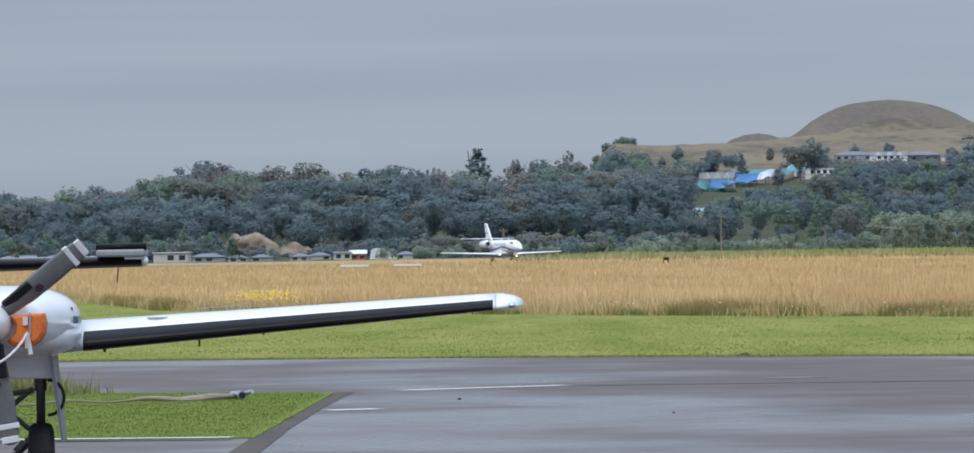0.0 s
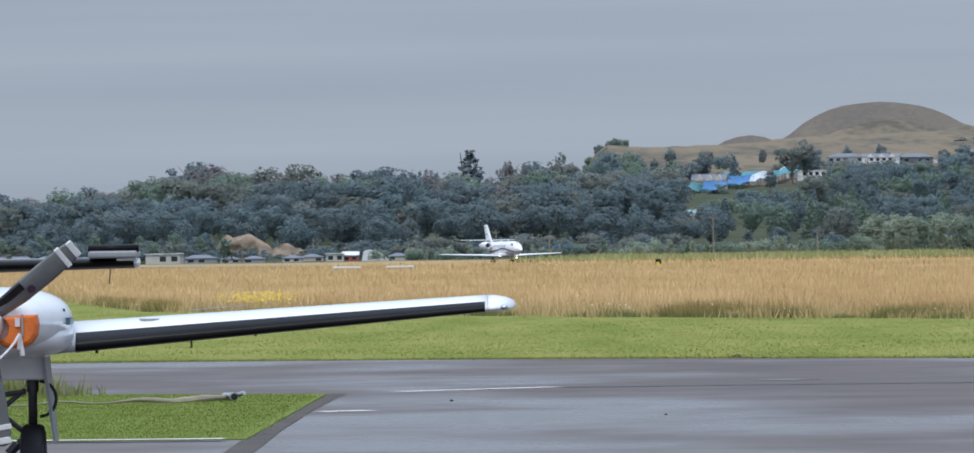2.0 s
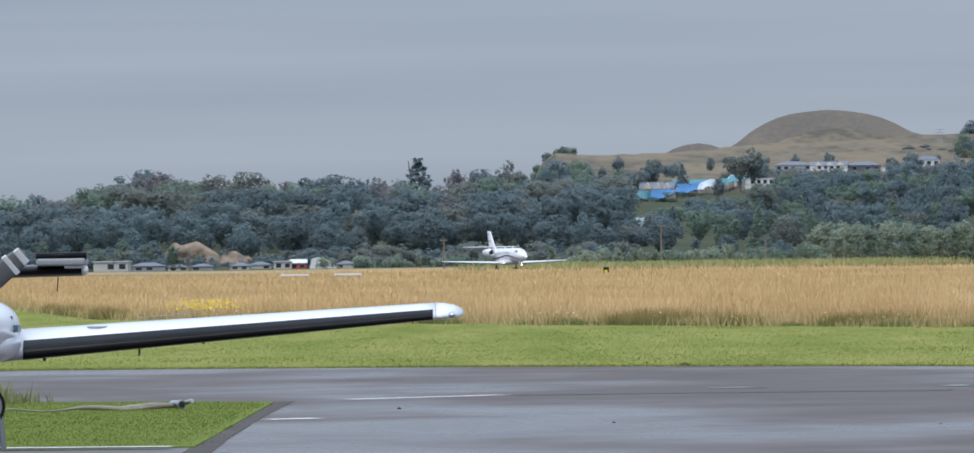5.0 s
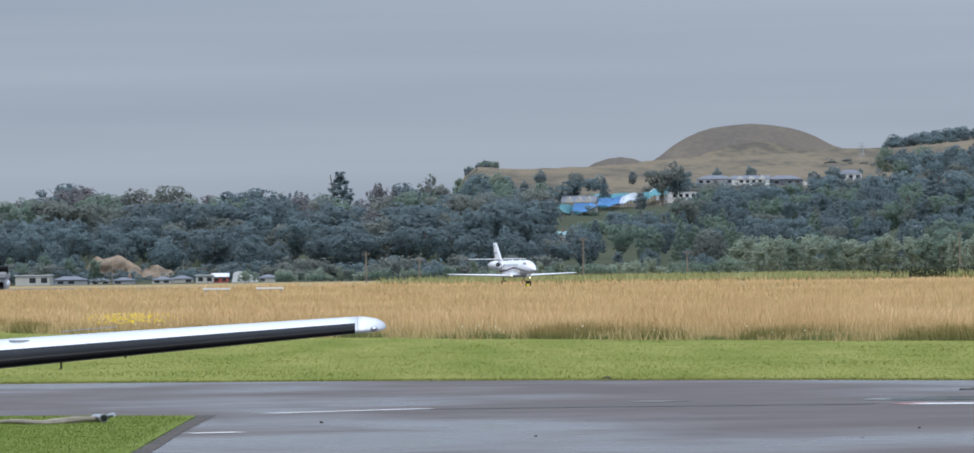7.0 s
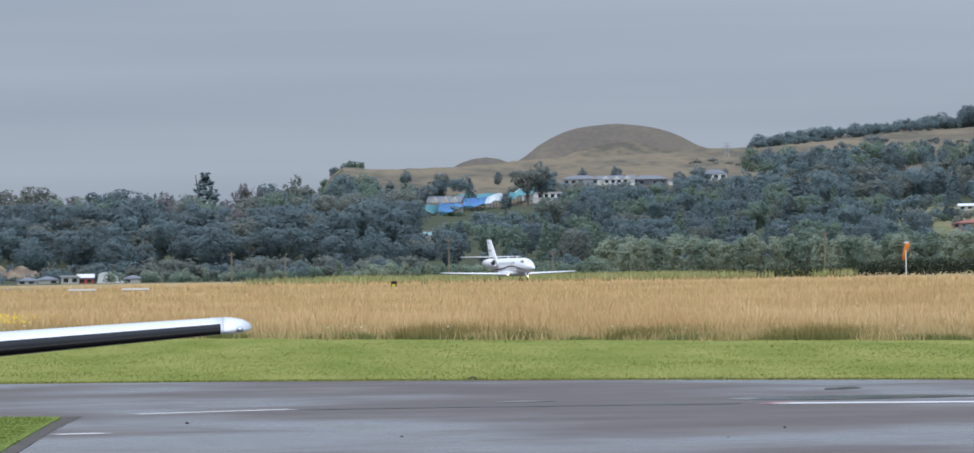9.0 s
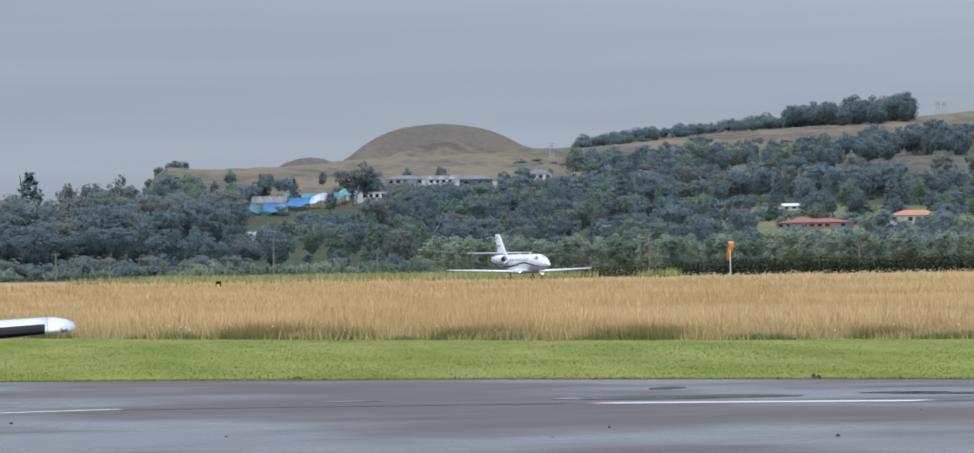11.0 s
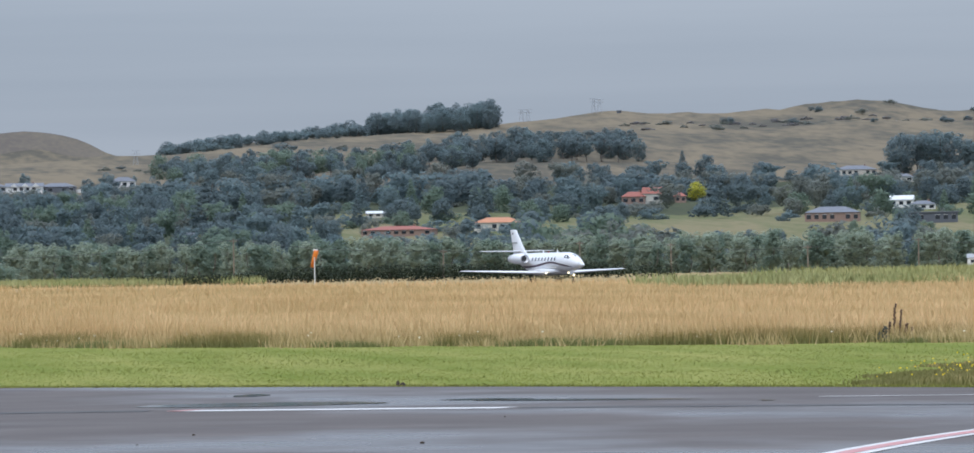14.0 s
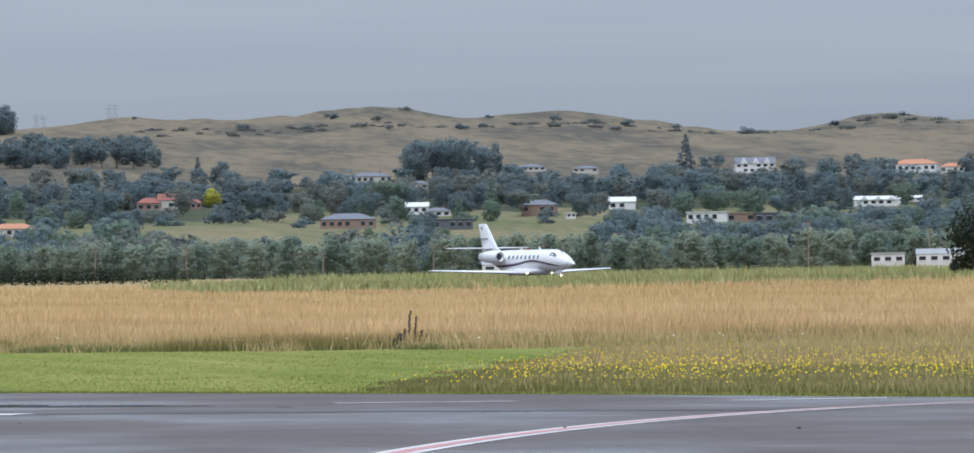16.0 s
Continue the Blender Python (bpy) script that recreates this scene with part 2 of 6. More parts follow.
def build_ground():
    bearings = list(np.arange(-7, 17.01, 0.1)) + list(np.arange(19, 352, 3.0))
    dists = [2, 30, 60, 100, 150, 200, 260, 330, 420, 540, 680, 850, 1050, 1300, 1600] + list(np.arange(1850, 4960, 32))
    verts = []
    for b in bearings:
        for d in dists:
            x, y = d * math.sin(radians(b)), d * math.cos(radians(b))
            verts.append((x, y, -0.03 + ground_height(x, y)))
    n, k = len(bearings), len(dists)
    faces = [(i * k + j, i * k + j + 1, ((i + 1) % n) * k + j + 1, ((i + 1) % n) * k + j) for i in range(n) for j in range(k - 1)]
    verts.append((0, 0, -0.03))
    me = raw_mesh("ground", verts, faces, FIELD)
    me.materials.append(PASTURE)
    me.materials.append(PADDOCK)
    me.materials.append(ROUGH)
    me.materials.append(DOME)
    dome = spot(3.05, 4300)
    cx = np.zeros(len(me.polygons) * 3)
    me.polygons.foreach_get("center", cx)
    index = np.zeros(len(me.polygons), np.int32)
    for i, (x, y) in enumerate(zip(cx[0::3], cx[1::3])):
        d, b = math.hypot(x, y), math.degrees(math.atan2(x, y))
        if d > 1850:
            wob = 60 * noise.noise(Vector((x / 60, y / 60, 5)))
            index[i] = 4 if math.hypot((x - dome.x) / 56, (y - dome.y) / 64) < 1 or d > 4540 and b < 2.7 else 3 if d < 2250 or b < 0.95 and d < 3800 or b < 4.7 and d + wob < 3020 else 2 if b > 5.2 and d + wob < 2860 else 3 if b > 4.7 and d + wob < 3280 else 1
    me.polygons.foreach_set("material_index", index)
    me.polygons.foreach_set("use_smooth", [True] * len(me.polygons))
    return tagged(new("ground", me), "dry grass field running out to tan hills", "ground", kind="structure")


ground = build_ground()


def apron_edge(x):
    return 137.0 - 0.6 * x - 0.0247 * x * x


def field_edge(x):
    return 232.4 - 2.75 * x + 0.0336 * x * x + 6.5 * np.maximum(0.0, -12.0 - x)


def strip(name, near, far, xs, z, mat, rows=1):
    verts, faces = [], []
    for x in xs:
        for j in range(rows + 1):
            verts.append((x, near(x) + (far(x) - near(x)) * j / rows, z))
    k = rows + 1
    for i in range(len(xs) - 1):
        for j in range(rows):
            faces.append((i * k + j, (i + 1) * k + j, (i + 1) * k + j + 1, i * k + j + 1))
    return raw_mesh(name, verts, faces, mat)


XS = [float(v) for v in np.arange(-40, 52.1, 1.0)]
lawn = tagged(new("lawn", strip("lawn", lambda x: apron_edge(x) - 0.4, lambda x: field_edge(x) + 3, XS, 0.0, LAWN)),
              "mown green lawn between the wet tarmac and the tall grass", "lawn", kind="structure")
apron = tagged(new("apron", strip("apron", lambda x: -60.0, lambda x: apron_edge(x) + 0.05 * math.sin(x * 5) + 0.04 * math.sin(x * 13.7), [float(v) for v in np.arange(-40, 52.1, 0.25)], 0.02, ASPHALT)),
               "wet grey asphalt apron with shallow puddles", "tarmac", kind="structure")
rw = raw_mesh("runway", [(*(Vector((2.6, 1130)) + Vector((0.2804, -0.9599)) * s + Vector((0.9599, 0.2804)) * w), 0.02) for s in (-900, 1200) for w in (-15, 15)], [(0, 1, 3, 2)], ASPHALT)
tagged(new("runway", rw), "asphalt runway behind tall grass", "runway", kind="structure")

# the grass island beside the parked aircraft
ISLAND = material("island_grass", (0.115, 0.16, 0.03), (0.17, 0.195, 0.05), rough=0.9, scale=0.5, fine=9, bump=0.4, low=0.3, high=0.7, spec=0.04)
bm = bmesh.new()
top = [(-2.18, 104.8), (-2.52, 79.9), (-9, 81.0), (-16, 82.2), (-16, 112.0), (-9, 109.2)]
lo = [bm.verts.new((x, y, 0.0)) for x, y in top]
hi = [bm.verts.new((x, y, 0.035)) for x, y in top]
bm.faces.new(hi)
for i in range(6):
    bm.faces.new((lo[i], lo[(i + 1) % 6], hi[(i + 1) % 6], hi[i]))
tagged(part("grass_island", bm, ISLAND, None), "mown grass island edged by a dirt strip", "lawn", kind="structure")
DIRT = material("dirt", (0.085, 0.068, 0.052), (0.035, 0.03, 0.026), rough=0.95, scale=1.4, fine=12, bump=0.5)
bm = bmesh.new()
pts = [(-2.2, 105.4), (-1.9, 105.4), (-2.12, 95), (-2.25, 84), (-2.3, 70), (-2.62, 70), (-2.52, 88), (-2.42, 97)]
bm.faces.new([bm.verts.new((x, y, 0.026)) for x, y in pts])
tagged(part("dirt_strip", bm, DIRT, None), "dirt and gravel strip along the grass island", "ground", kind="structure")
# ---- paint, puddles and litter on the tarmac ----
LINE = material("line_paint", (0.66, 0.64, 0.62), (0.4, 0.39, 0.38), rough=0.6, scale=1.5, fine=30, low=0.42, high=0.75)
PINK = material("faded_red_paint", (0.55, 0.2, 0.19), (0.42, 0.25, 0.24), rough=0.55, scale=1.5, fine=25)
WATER = material("puddle_water", (0.015, 0.017, 0.02), (0.02, 0.022, 0.025), rough=0.03, scale=0.5, fine=3, spec=0.6)


def ribbon(name, points, width, z, mat, label, category="road marking"):
    """A flat band along points of the plan."""
    bm = bmesh.new()
    prev = None
    n = len(points)
    for i, p in enumerate(points):
        a, b = Vector(points[max(0, i - 1)]), Vector(points[min(n - 1, i + 1)])
        d = (b - a).normalized()
        s = Vector((-d.y, d.x)) * width / 2
        q = Vector(p)
        pair = [bm.verts.new((*(q + s), z)), bm.verts.new((*(q - s), z))]
        if prev:
            bm.faces.new((prev[0], prev[1], pair[1], pair[0]))
        prev = pair
    return tagged(part(name, bm, mat, None), label, category, kind="structure")


ribbon("taxi_line", [(-1.2, 106.2), (1.1, 108.1)], 0.42, 0.026, LINE, "short worn white line on wet asphalt")
ribbon("taxi_line", [(-2.05, 93.5), (-1.4, 93.8)], 0.5, 0.026, LINE, "short worn white line on wet asphalt")
TAR = material("tar_joint", (0.035, 0.032, 0.03), (0.05, 0.046, 0.044), rough=0.6, scale=2, fine=20)
ribbon("tar_joint", [(1.15, 107.9), (3.6, 107.75), (7.5, 107.0)], 0.8, 0.025, TAR, "dark tar joint between two laid strips", "joint")
ribbon("tar_joint", [(12.6, 104.2), (17.0, 101.4), (22.5, 97.0)], 0.6, 0.025, TAR, "dark tar joint between two laid strips", "joint")
ribbon("hold_line", [(8.05, 106.55), (12.4, 104.3)], 0.95, 0.026, LINE, "white painted line beside a puddle")
ribbon("hold_line_end", [(7.9, 106.65), (8.1, 106.55)], 1.0, 0.03, PINK, "faded red end of a painted line")
ribbon("edge_line", [(22.7, 104.8), (24.9, 104.4)], 0.35, 0.026, LINE, "thin white line near the grass edge")
ribbon("edge_line", [(17.5, 108.4), (20.0, 107.2)], 0.25, 0.026, LINE, "thin white line near the grass edge")
ribbon("verge_line", [(-16, 81.6), (-9, 80.6), (-2.75, 79.5)], 0.35, 0.05, LINE, "white painted line beside the grass island")
arc = []
for k in range(45):
    ax = 10.0 + 17.0 * k / 44
    # the curve swings off the apron towards the taxiway
    arc.append((ax, 79.2 + 2.49 * (ax - 13.57) - 0.1003 * (ax - 13.57) * (ax - 18.27)))
ribbon("taxi_curve", arc, 0.52, 0.026, LINE, "curved white taxi line with a red core")
ribbon("taxi_curve_core", arc, 0.22, 0.03, PINK, "faded red core of the curved taxi line")

PUDDLES = ((9.4, 110.4, 1.75, 1.5, -14), (9.97, 118.6, 0.28, 1.2, -10), (14.1, 109.5, 1.9, 0.55, -40), (12.9, 111.3, 0.7, 0.5, -30), (4.6, 111.3, 0.5, 0.35, -20), (16.4, 106.3, 0.12, 0.3, 0))
for x, y, rx, ry, yaw in PUDDLES:
    bm = bmesh.new()
    ring = []
    for k in range(48):
        a = 2 * math.pi * k / 48
        r = 1 + 0.22 * noise.noise(Vector((math.cos(a) * 1.7 + x, math.sin(a) * 1.7, y)))
        ring.append(bm.verts.new((rx * r * math.cos(a), ry * r * math.sin(a), 0)))
    bm.faces.new(ring)
    ob = part("puddle", bm, WATER, None)
    ob.matrix_world = pose(x, y, 0.027, 0, 0, yaw)
    tagged(ob, "shallow rain puddle on the asphalt", "puddle", "puddles on the tarmac", "structure")

CLOD = material("dark_soil", (0.07, 0.05, 0.035), (0.035, 0.028, 0.02), rough=0.95, scale=8, fine=50, bump=0.6)


def clod(x, y, s, stretch=1.0, label="dark clod of earth on the grass edge"):
    bm = bmesh.new()
    bmesh.ops.create_icosphere(bm, subdivisions=2, radius=s)
    for v in bm.verts:
        v.co *= 1 + 0.45 * noise.noise(v.co / s * 1.6 + Vector((x, y, 0)))
        v.co.x *= stretch
        v.co.z = max(v.co.z, -0.3 * s)
    ob = part("clod", bm, CLOD, None)
    ob.matrix_world = Matrix.Translation((x, y, 0.02 + 0.3 * s))
    return tagged(ob, label, "clod", "clods and litter")


edge_at = lambda x: (x, apron_edge(x) + 0.3)
clod(*edge_at(13.1), 0.05, 1.3)
clod(13.03, apron_edge(13.03) + 0.35, 0.07, 0.7)
clod(*edge_at(4.6), 0.05, 1.6)
for k, (x, y) in enumerate(((5.9, 86.0), (6.9, 90.5), (9.0, 84.0), (11.6, 98), (17.2, 89), (19.5, 86.3), (22.0, 97.0), (2.2, 89.0), (-0.4, 99.0))):
    clod(x, y, 0.009 + 0.005 * (k % 3), 1.4, "small dark speck of litter on wet asphalt")

# the drain hose on the island
HOSE = material("canvas_hose", (0.33, 0.29, 0.23), (0.2, 0.17, 0.13), rough=0.9, scale=4, fine=40, bump=0.4)
rings = []
for k in range(25):
    t = k / 24
    p = Vector((-6.9 + 3.45 * t, 100.2 + 0.25 * math.sin(t * 5) + 2.9 * t, 0.1 + 0.02 * math.sin(t * 21)))
    r = 0.012 + 0.026 * smooth(0.55, 0.75, t) + (0.02 if 0.82 < t < 0.92 else 0)
    rings.append([(p.x, p.y + 1.3 * r * math.cos(a * math.pi / 4), p.z + r * math.sin(a * math.pi / 4)) for a in range(8)])
bm = loft(rings)
hose = thing("drain_hose", pose(0, -2.2, -0.035), "flattened canvas hose lying across the grass island", "hose")
part("sleeve", bm, HOSE, hose)
cp = part("coupling", tubed((-3.47, 103.1, 0.13), (-3.34, 102.7, 0.13), 0.05, n=16), METAL, hose, "metal hose coupling")
part("coupling_ring", tubed((-3.36, 102.8, 0.13), (-3.33, 102.65, 0.13), 0.06, n=16), METAL, cp)
part("coupling_mouth", tubed((-3.335, 102.7, 0.13), (-3.325, 102.62, 0.13), 0.045, n=16), BLACK, cp)
part("coupling_lug", tubed((-3.29, 102.7, 0.15), (-3.19, 102.6, 0.18), 0.03, n=10), METAL, cp)

# ---- grass ----
GRASS_RNG = np.random.default_rng(4)


def tufts(name, x, y, z, height, width, blades, mat, label, category="grass", spread=0.12, lean=0.25):
    """Clumps of upright blades, one slim leaf each, as one mesh."""
    n = len(x)
    k = blades
    X, Y, Z = (np.repeat(np.asarray(v, float), k) for v in (x, y, z))
    h = np.repeat(np.asarray(height, float), k) * GRASS_RNG.uniform(0.55, 1.08, n * k)
    w = np.repeat(np.broadcast_to(np.asarray(width, float), (n,)), k) * GRASS_RNG.uniform(0.6, 1.3, n * k)
    X = X + GRASS_RNG.normal(scale=spread, size=n * k)
    Y = Y + GRASS_RNG.normal(scale=spread, size=n * k)
    lx, ly = GRASS_RNG.normal(scale=lean, size=n * k) * h, GRASS_RNG.normal(scale=lean, size=n * k) * h
    v = np.empty((n * k, 3, 3))
    turn = GRASS_RNG.uniform(-0.8, 0.8, n * k)
    cx, cy = np.cos(turn) * w * 0.7, np.sin(turn) * w * 0.7
    v[:, 0] = np.stack([X - cx, Y - cy, Z], 1)
    v[:, 1] = np.stack([X + cx, Y + cy, Z], 1)
    v[:, 2] = np.stack([X + lx, Y + ly, Z + h], 1)
    f = np.arange(n * k * 3).reshape(-1, 3)
    return tagged(new(name, raw_mesh(name, v.reshape(-1, 3), f, mat)), label, category, kind="stuff")


def grass_material(name, low, top, tip, height):
    """Stems greener at the foot, straw above, varied from blade to blade and in broad drifts."""
    m = material(name, top, tip, rough=0.85, scale=0.12, fine=0.7, islands=0.16, stretch=(1, 0.12, 1), spec=0.1, low=0.38, high=0.62)
    n, l = m.node_tree.nodes, m.node_tree.links
    p = n["Principled BSDF"]
    source = p.inputs["Base Color"].links[0].from_socket
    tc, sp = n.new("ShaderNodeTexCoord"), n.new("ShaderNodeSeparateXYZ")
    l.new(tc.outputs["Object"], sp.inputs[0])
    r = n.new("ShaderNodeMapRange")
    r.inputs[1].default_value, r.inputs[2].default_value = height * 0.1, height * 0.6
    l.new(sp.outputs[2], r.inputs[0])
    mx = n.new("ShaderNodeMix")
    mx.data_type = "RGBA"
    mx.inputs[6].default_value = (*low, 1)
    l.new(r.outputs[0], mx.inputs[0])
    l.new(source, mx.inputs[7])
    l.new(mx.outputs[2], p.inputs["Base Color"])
    return m


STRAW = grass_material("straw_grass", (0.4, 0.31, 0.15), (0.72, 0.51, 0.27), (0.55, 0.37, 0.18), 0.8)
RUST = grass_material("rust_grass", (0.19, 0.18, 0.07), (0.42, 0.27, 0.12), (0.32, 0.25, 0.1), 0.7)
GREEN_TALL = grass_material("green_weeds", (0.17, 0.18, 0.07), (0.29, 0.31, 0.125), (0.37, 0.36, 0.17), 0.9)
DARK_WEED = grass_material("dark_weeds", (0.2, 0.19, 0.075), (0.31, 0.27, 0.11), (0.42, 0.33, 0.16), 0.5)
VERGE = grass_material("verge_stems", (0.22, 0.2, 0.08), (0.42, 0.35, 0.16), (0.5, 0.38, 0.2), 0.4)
ISLE = grass_material("island_blades", (0.11, 0.155, 0.028), (0.17, 0.215, 0.048), (0.14, 0.19, 0.038), 0.1)
SHORT = grass_material("short_grass", (0.185, 0.2, 0.045), (0.28, 0.27, 0.085), (0.23, 0.24, 0.065), 0.1)


def field_points(count, near, far):
    """Points of the tall-grass field, spread so that near and far fill the camera's view evenly."""
    b = np.radians(GRASS_RNG.uniform(-4.3, 14.6, count))
    d = 1 / GRASS_RNG.uniform(1 / far, 1 / near, count)
    return d * np.sin(b), d * np.cos(b), d


def drift(x, y, s, seed):
    return np.array([noise.noise(Vector((a / s, b / s, seed))) for a, b in zip(x, y)])


# straw up to the runway
x, y, d = field_points(150000, 180, 1080)
gap = -((x - 2.6) * 0.9599 + (y - 1130.0) * 0.2804)
edge = field_edge(x) + 1.5 * np.sin(x * 1.3) + 1.2 * np.sin(x * 3.1)
ok = (y > edge) & (gap > 17) & (np.hypot(x - 19.0, y - 795) > 6)
x, y, d = x[ok], y[ok], d[ok]
into = np.clip((y - edge[ok]) / 14, 0, 1)
hgt = 0.4 + 0.24 * into + 0.35 * np.clip((70 - gap[ok]) / 40, 0, 1) + 0.2 * drift(x, y, 9.0, 1.0) + 0.12 * drift(x, y, 30.0, 4.0)
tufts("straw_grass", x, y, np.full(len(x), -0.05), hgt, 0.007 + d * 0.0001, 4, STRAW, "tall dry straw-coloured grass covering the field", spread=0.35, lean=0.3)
# greener and rustier clumps along the mown edge
xs = GRASS_RNG.uniform(-16, 46, 9000)
ys = field_edge(xs) + np.abs(GRASS_RNG.normal(scale=3.0, size=9000)) - 0.5
dr = drift(xs, ys, 5.0, 7.0)
ok = dr > 0.2
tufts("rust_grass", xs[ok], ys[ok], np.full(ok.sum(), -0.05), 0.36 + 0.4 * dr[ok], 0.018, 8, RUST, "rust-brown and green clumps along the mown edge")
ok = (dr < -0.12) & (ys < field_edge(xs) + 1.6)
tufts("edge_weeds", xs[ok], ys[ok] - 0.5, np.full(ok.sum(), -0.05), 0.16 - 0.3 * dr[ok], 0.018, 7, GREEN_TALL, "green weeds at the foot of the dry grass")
# weeds along the runway shoulders, on the near side and beyond
for b0, b1, d0, d1, count, tall in ((7.8, 14.9, 560, 690, 15000, 1.05), (8.6, 14.9, 860, 1140, 9000, 1.3), (0.2, 4.9, 1150, 1360, 9000, 1.3)):
    wb = np.radians(GRASS_RNG.uniform(b0, b1, count))
    wd = GRASS_RNG.uniform(d0, d1, count)
    wx, wy = wd * np.sin(wb), wd * np.cos(wb)
    gap = np.abs((wx - 2.6) * 0.9599 + (wy - 1130.0) * 0.2804)
    dr = drift(wx, wy, 16.0, 3.0)
    end = np.minimum(np.degrees(wb) - b0, b1 - np.degrees(wb))
    ok = (dr > 0.3 - 0.38 * np.clip(end / 1.6, 0, 1) * GRASS_RNG.uniform(0.7, 1, count)) & (gap > 17)
    tufts("runway_weeds", wx[ok], wy[ok], np.full(ok.sum(), -0.05), tall + 0.7 * dr[ok], 0.2, 3, GREEN_TALL, "green weeds along the runway shoulder", spread=0.5)
# flowering weeds by the tarmac: a wedge that widens from the apron's edge to the whole verge


def verge_points(n, low, high):
    """Points of the verge; s runs from the tarmac (0) to the tall grass (1)."""
    b = np.radians(GRASS_RNG.uniform(9.0, 14.9, n))
    s = GRASS_RNG.uniform(low, high, n)
    d0, d1 = np.full(n, 115.0), np.full(n, 190.0)
    for _ in range(12):
        d0 = 0.5 * d0 + 0.5 * apron_edge(d0 * np.sin(b)) / np.cos(b)
        d1 = 0.5 * d1 + 0.5 * field_edge(d1 * np.sin(b)) / np.cos(b)
    d = 1 / (1 / d0 + (1 / d1 - 1 / d0) * s)
    x, y = d * np.sin(b), d * np.cos(b)
    wob = drift(x, y, 4.0, 21.0)
    ok = np.degrees(b) > 9.3 + 2.0 * s + 0.5 * wob
    grow = np.clip((np.degrees(b) - 9.2 - 1.6 * s) / 1.2, 0.25, 1.0)
    return x[ok], y[ok], s[ok], grow[ok]


xs, ys, sv, grow = verge_points(16000, 0.06, 0.75)
dr = drift(xs, ys, 3.0, 9.0)
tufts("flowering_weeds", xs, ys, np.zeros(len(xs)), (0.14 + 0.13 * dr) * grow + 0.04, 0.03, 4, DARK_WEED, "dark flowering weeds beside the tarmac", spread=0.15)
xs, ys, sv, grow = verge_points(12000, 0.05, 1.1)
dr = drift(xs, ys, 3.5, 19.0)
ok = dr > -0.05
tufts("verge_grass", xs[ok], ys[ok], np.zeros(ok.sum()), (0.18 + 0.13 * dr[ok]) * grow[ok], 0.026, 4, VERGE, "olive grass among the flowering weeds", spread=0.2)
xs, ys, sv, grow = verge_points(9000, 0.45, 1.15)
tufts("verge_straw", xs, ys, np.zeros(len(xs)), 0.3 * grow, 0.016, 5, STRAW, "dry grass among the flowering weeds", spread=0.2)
# short fringe where the lawn meets the tarmac, and blades over lawn and island
xs = GRASS_RNG.uniform(-14, 34, 16000)
tufts("lawn_fringe", xs, apron_edge(xs) + GRASS_RNG.uniform(-0.1, 0.5, 16000), np.full(16000, 0.0), GRASS_RNG.uniform(0.02, 0.08, 16000), 0.016, 3, SHORT, "uneven grass fringe along the tarmac", spread=0.06, lean=0.5)
xs, ys = GRASS_RNG.uniform(-16, 42, 36000), GRASS_RNG.uniform(0, 1, 36000)
d0, d1 = apron_edge(xs), field_edge(xs)
ys = 1 / (1 / d0 + (1 / d1 - 1 / d0) * ys)
dr = drift(xs, ys, 6.0, 2.0)
tufts("lawn_blades", xs, ys, np.full(36000, -0.005), 0.034 + 0.022 * dr, 0.011, 3, SHORT, "short mown grass blades of the lawn", spread=0.3, lean=0.8)
xs, ys = GRASS_RNG.uniform(-9.5, -2.3, 26000), GRASS_RNG.uniform(80, 109.5, 26000)
ok = (xs < -2.28 - (104.8 - ys) * 0.0137) & (ys < 104.6 - (xs + 2.18) * 0.643)
xs, ys = xs[ok], ys[ok]
tufts("island_blades", xs, ys, np.full(len(xs), 0.03), GRASS_RNG.uniform(0.008, 0.03, len(xs)), 0.008, 4, ISLE, "short grass blades of the island", spread=0.1, lean=0.7)
xs, ys = GRASS_RNG.normal(-6.6, 0.35, 260), GRASS_RNG.normal(106.6, 0.6, 260)
tufts("island_tuft", xs, ys, np.full(260, 0.025), GRASS_RNG.uniform(0.15, 0.4, 260), 0.02, 3, GREEN_TALL, "taller weeds at the island's far edge")

YELLOW = leaf_material("yellow_petals", (0.75, 0.55, 0.02), (0.85, 0.62, 0.04), 0.15)
CREAM = leaf_material("cream_petals", (0.7, 0.68, 0.5), (0.75, 0.7, 0.55), 0.1)


def blossoms(name, x, y, z, size, mat, label):
    """Small flat flower heads, each a tilted hexagon."""
    n = len(x)
    c = np.stack([x, y, z], 1)
    ang = np.arange(6) * math.pi / 3
    s = size * GRASS_RNG.uniform(0.6, 1.3, n)
    tilt = GRASS_RNG.uniform(0.3, 1.0, n)
    v = np.stack([c + np.stack([s * math.cos(a), s * math.sin(a) * (1 - tilt), s * math.sin(a) * tilt], 1) for a in ang], 1)
    return tagged(new(name, raw_mesh(name, v.reshape(-1, 3), np.arange(n * 6).reshape(-1, 6), mat)), label, "flowers", kind="stuff")


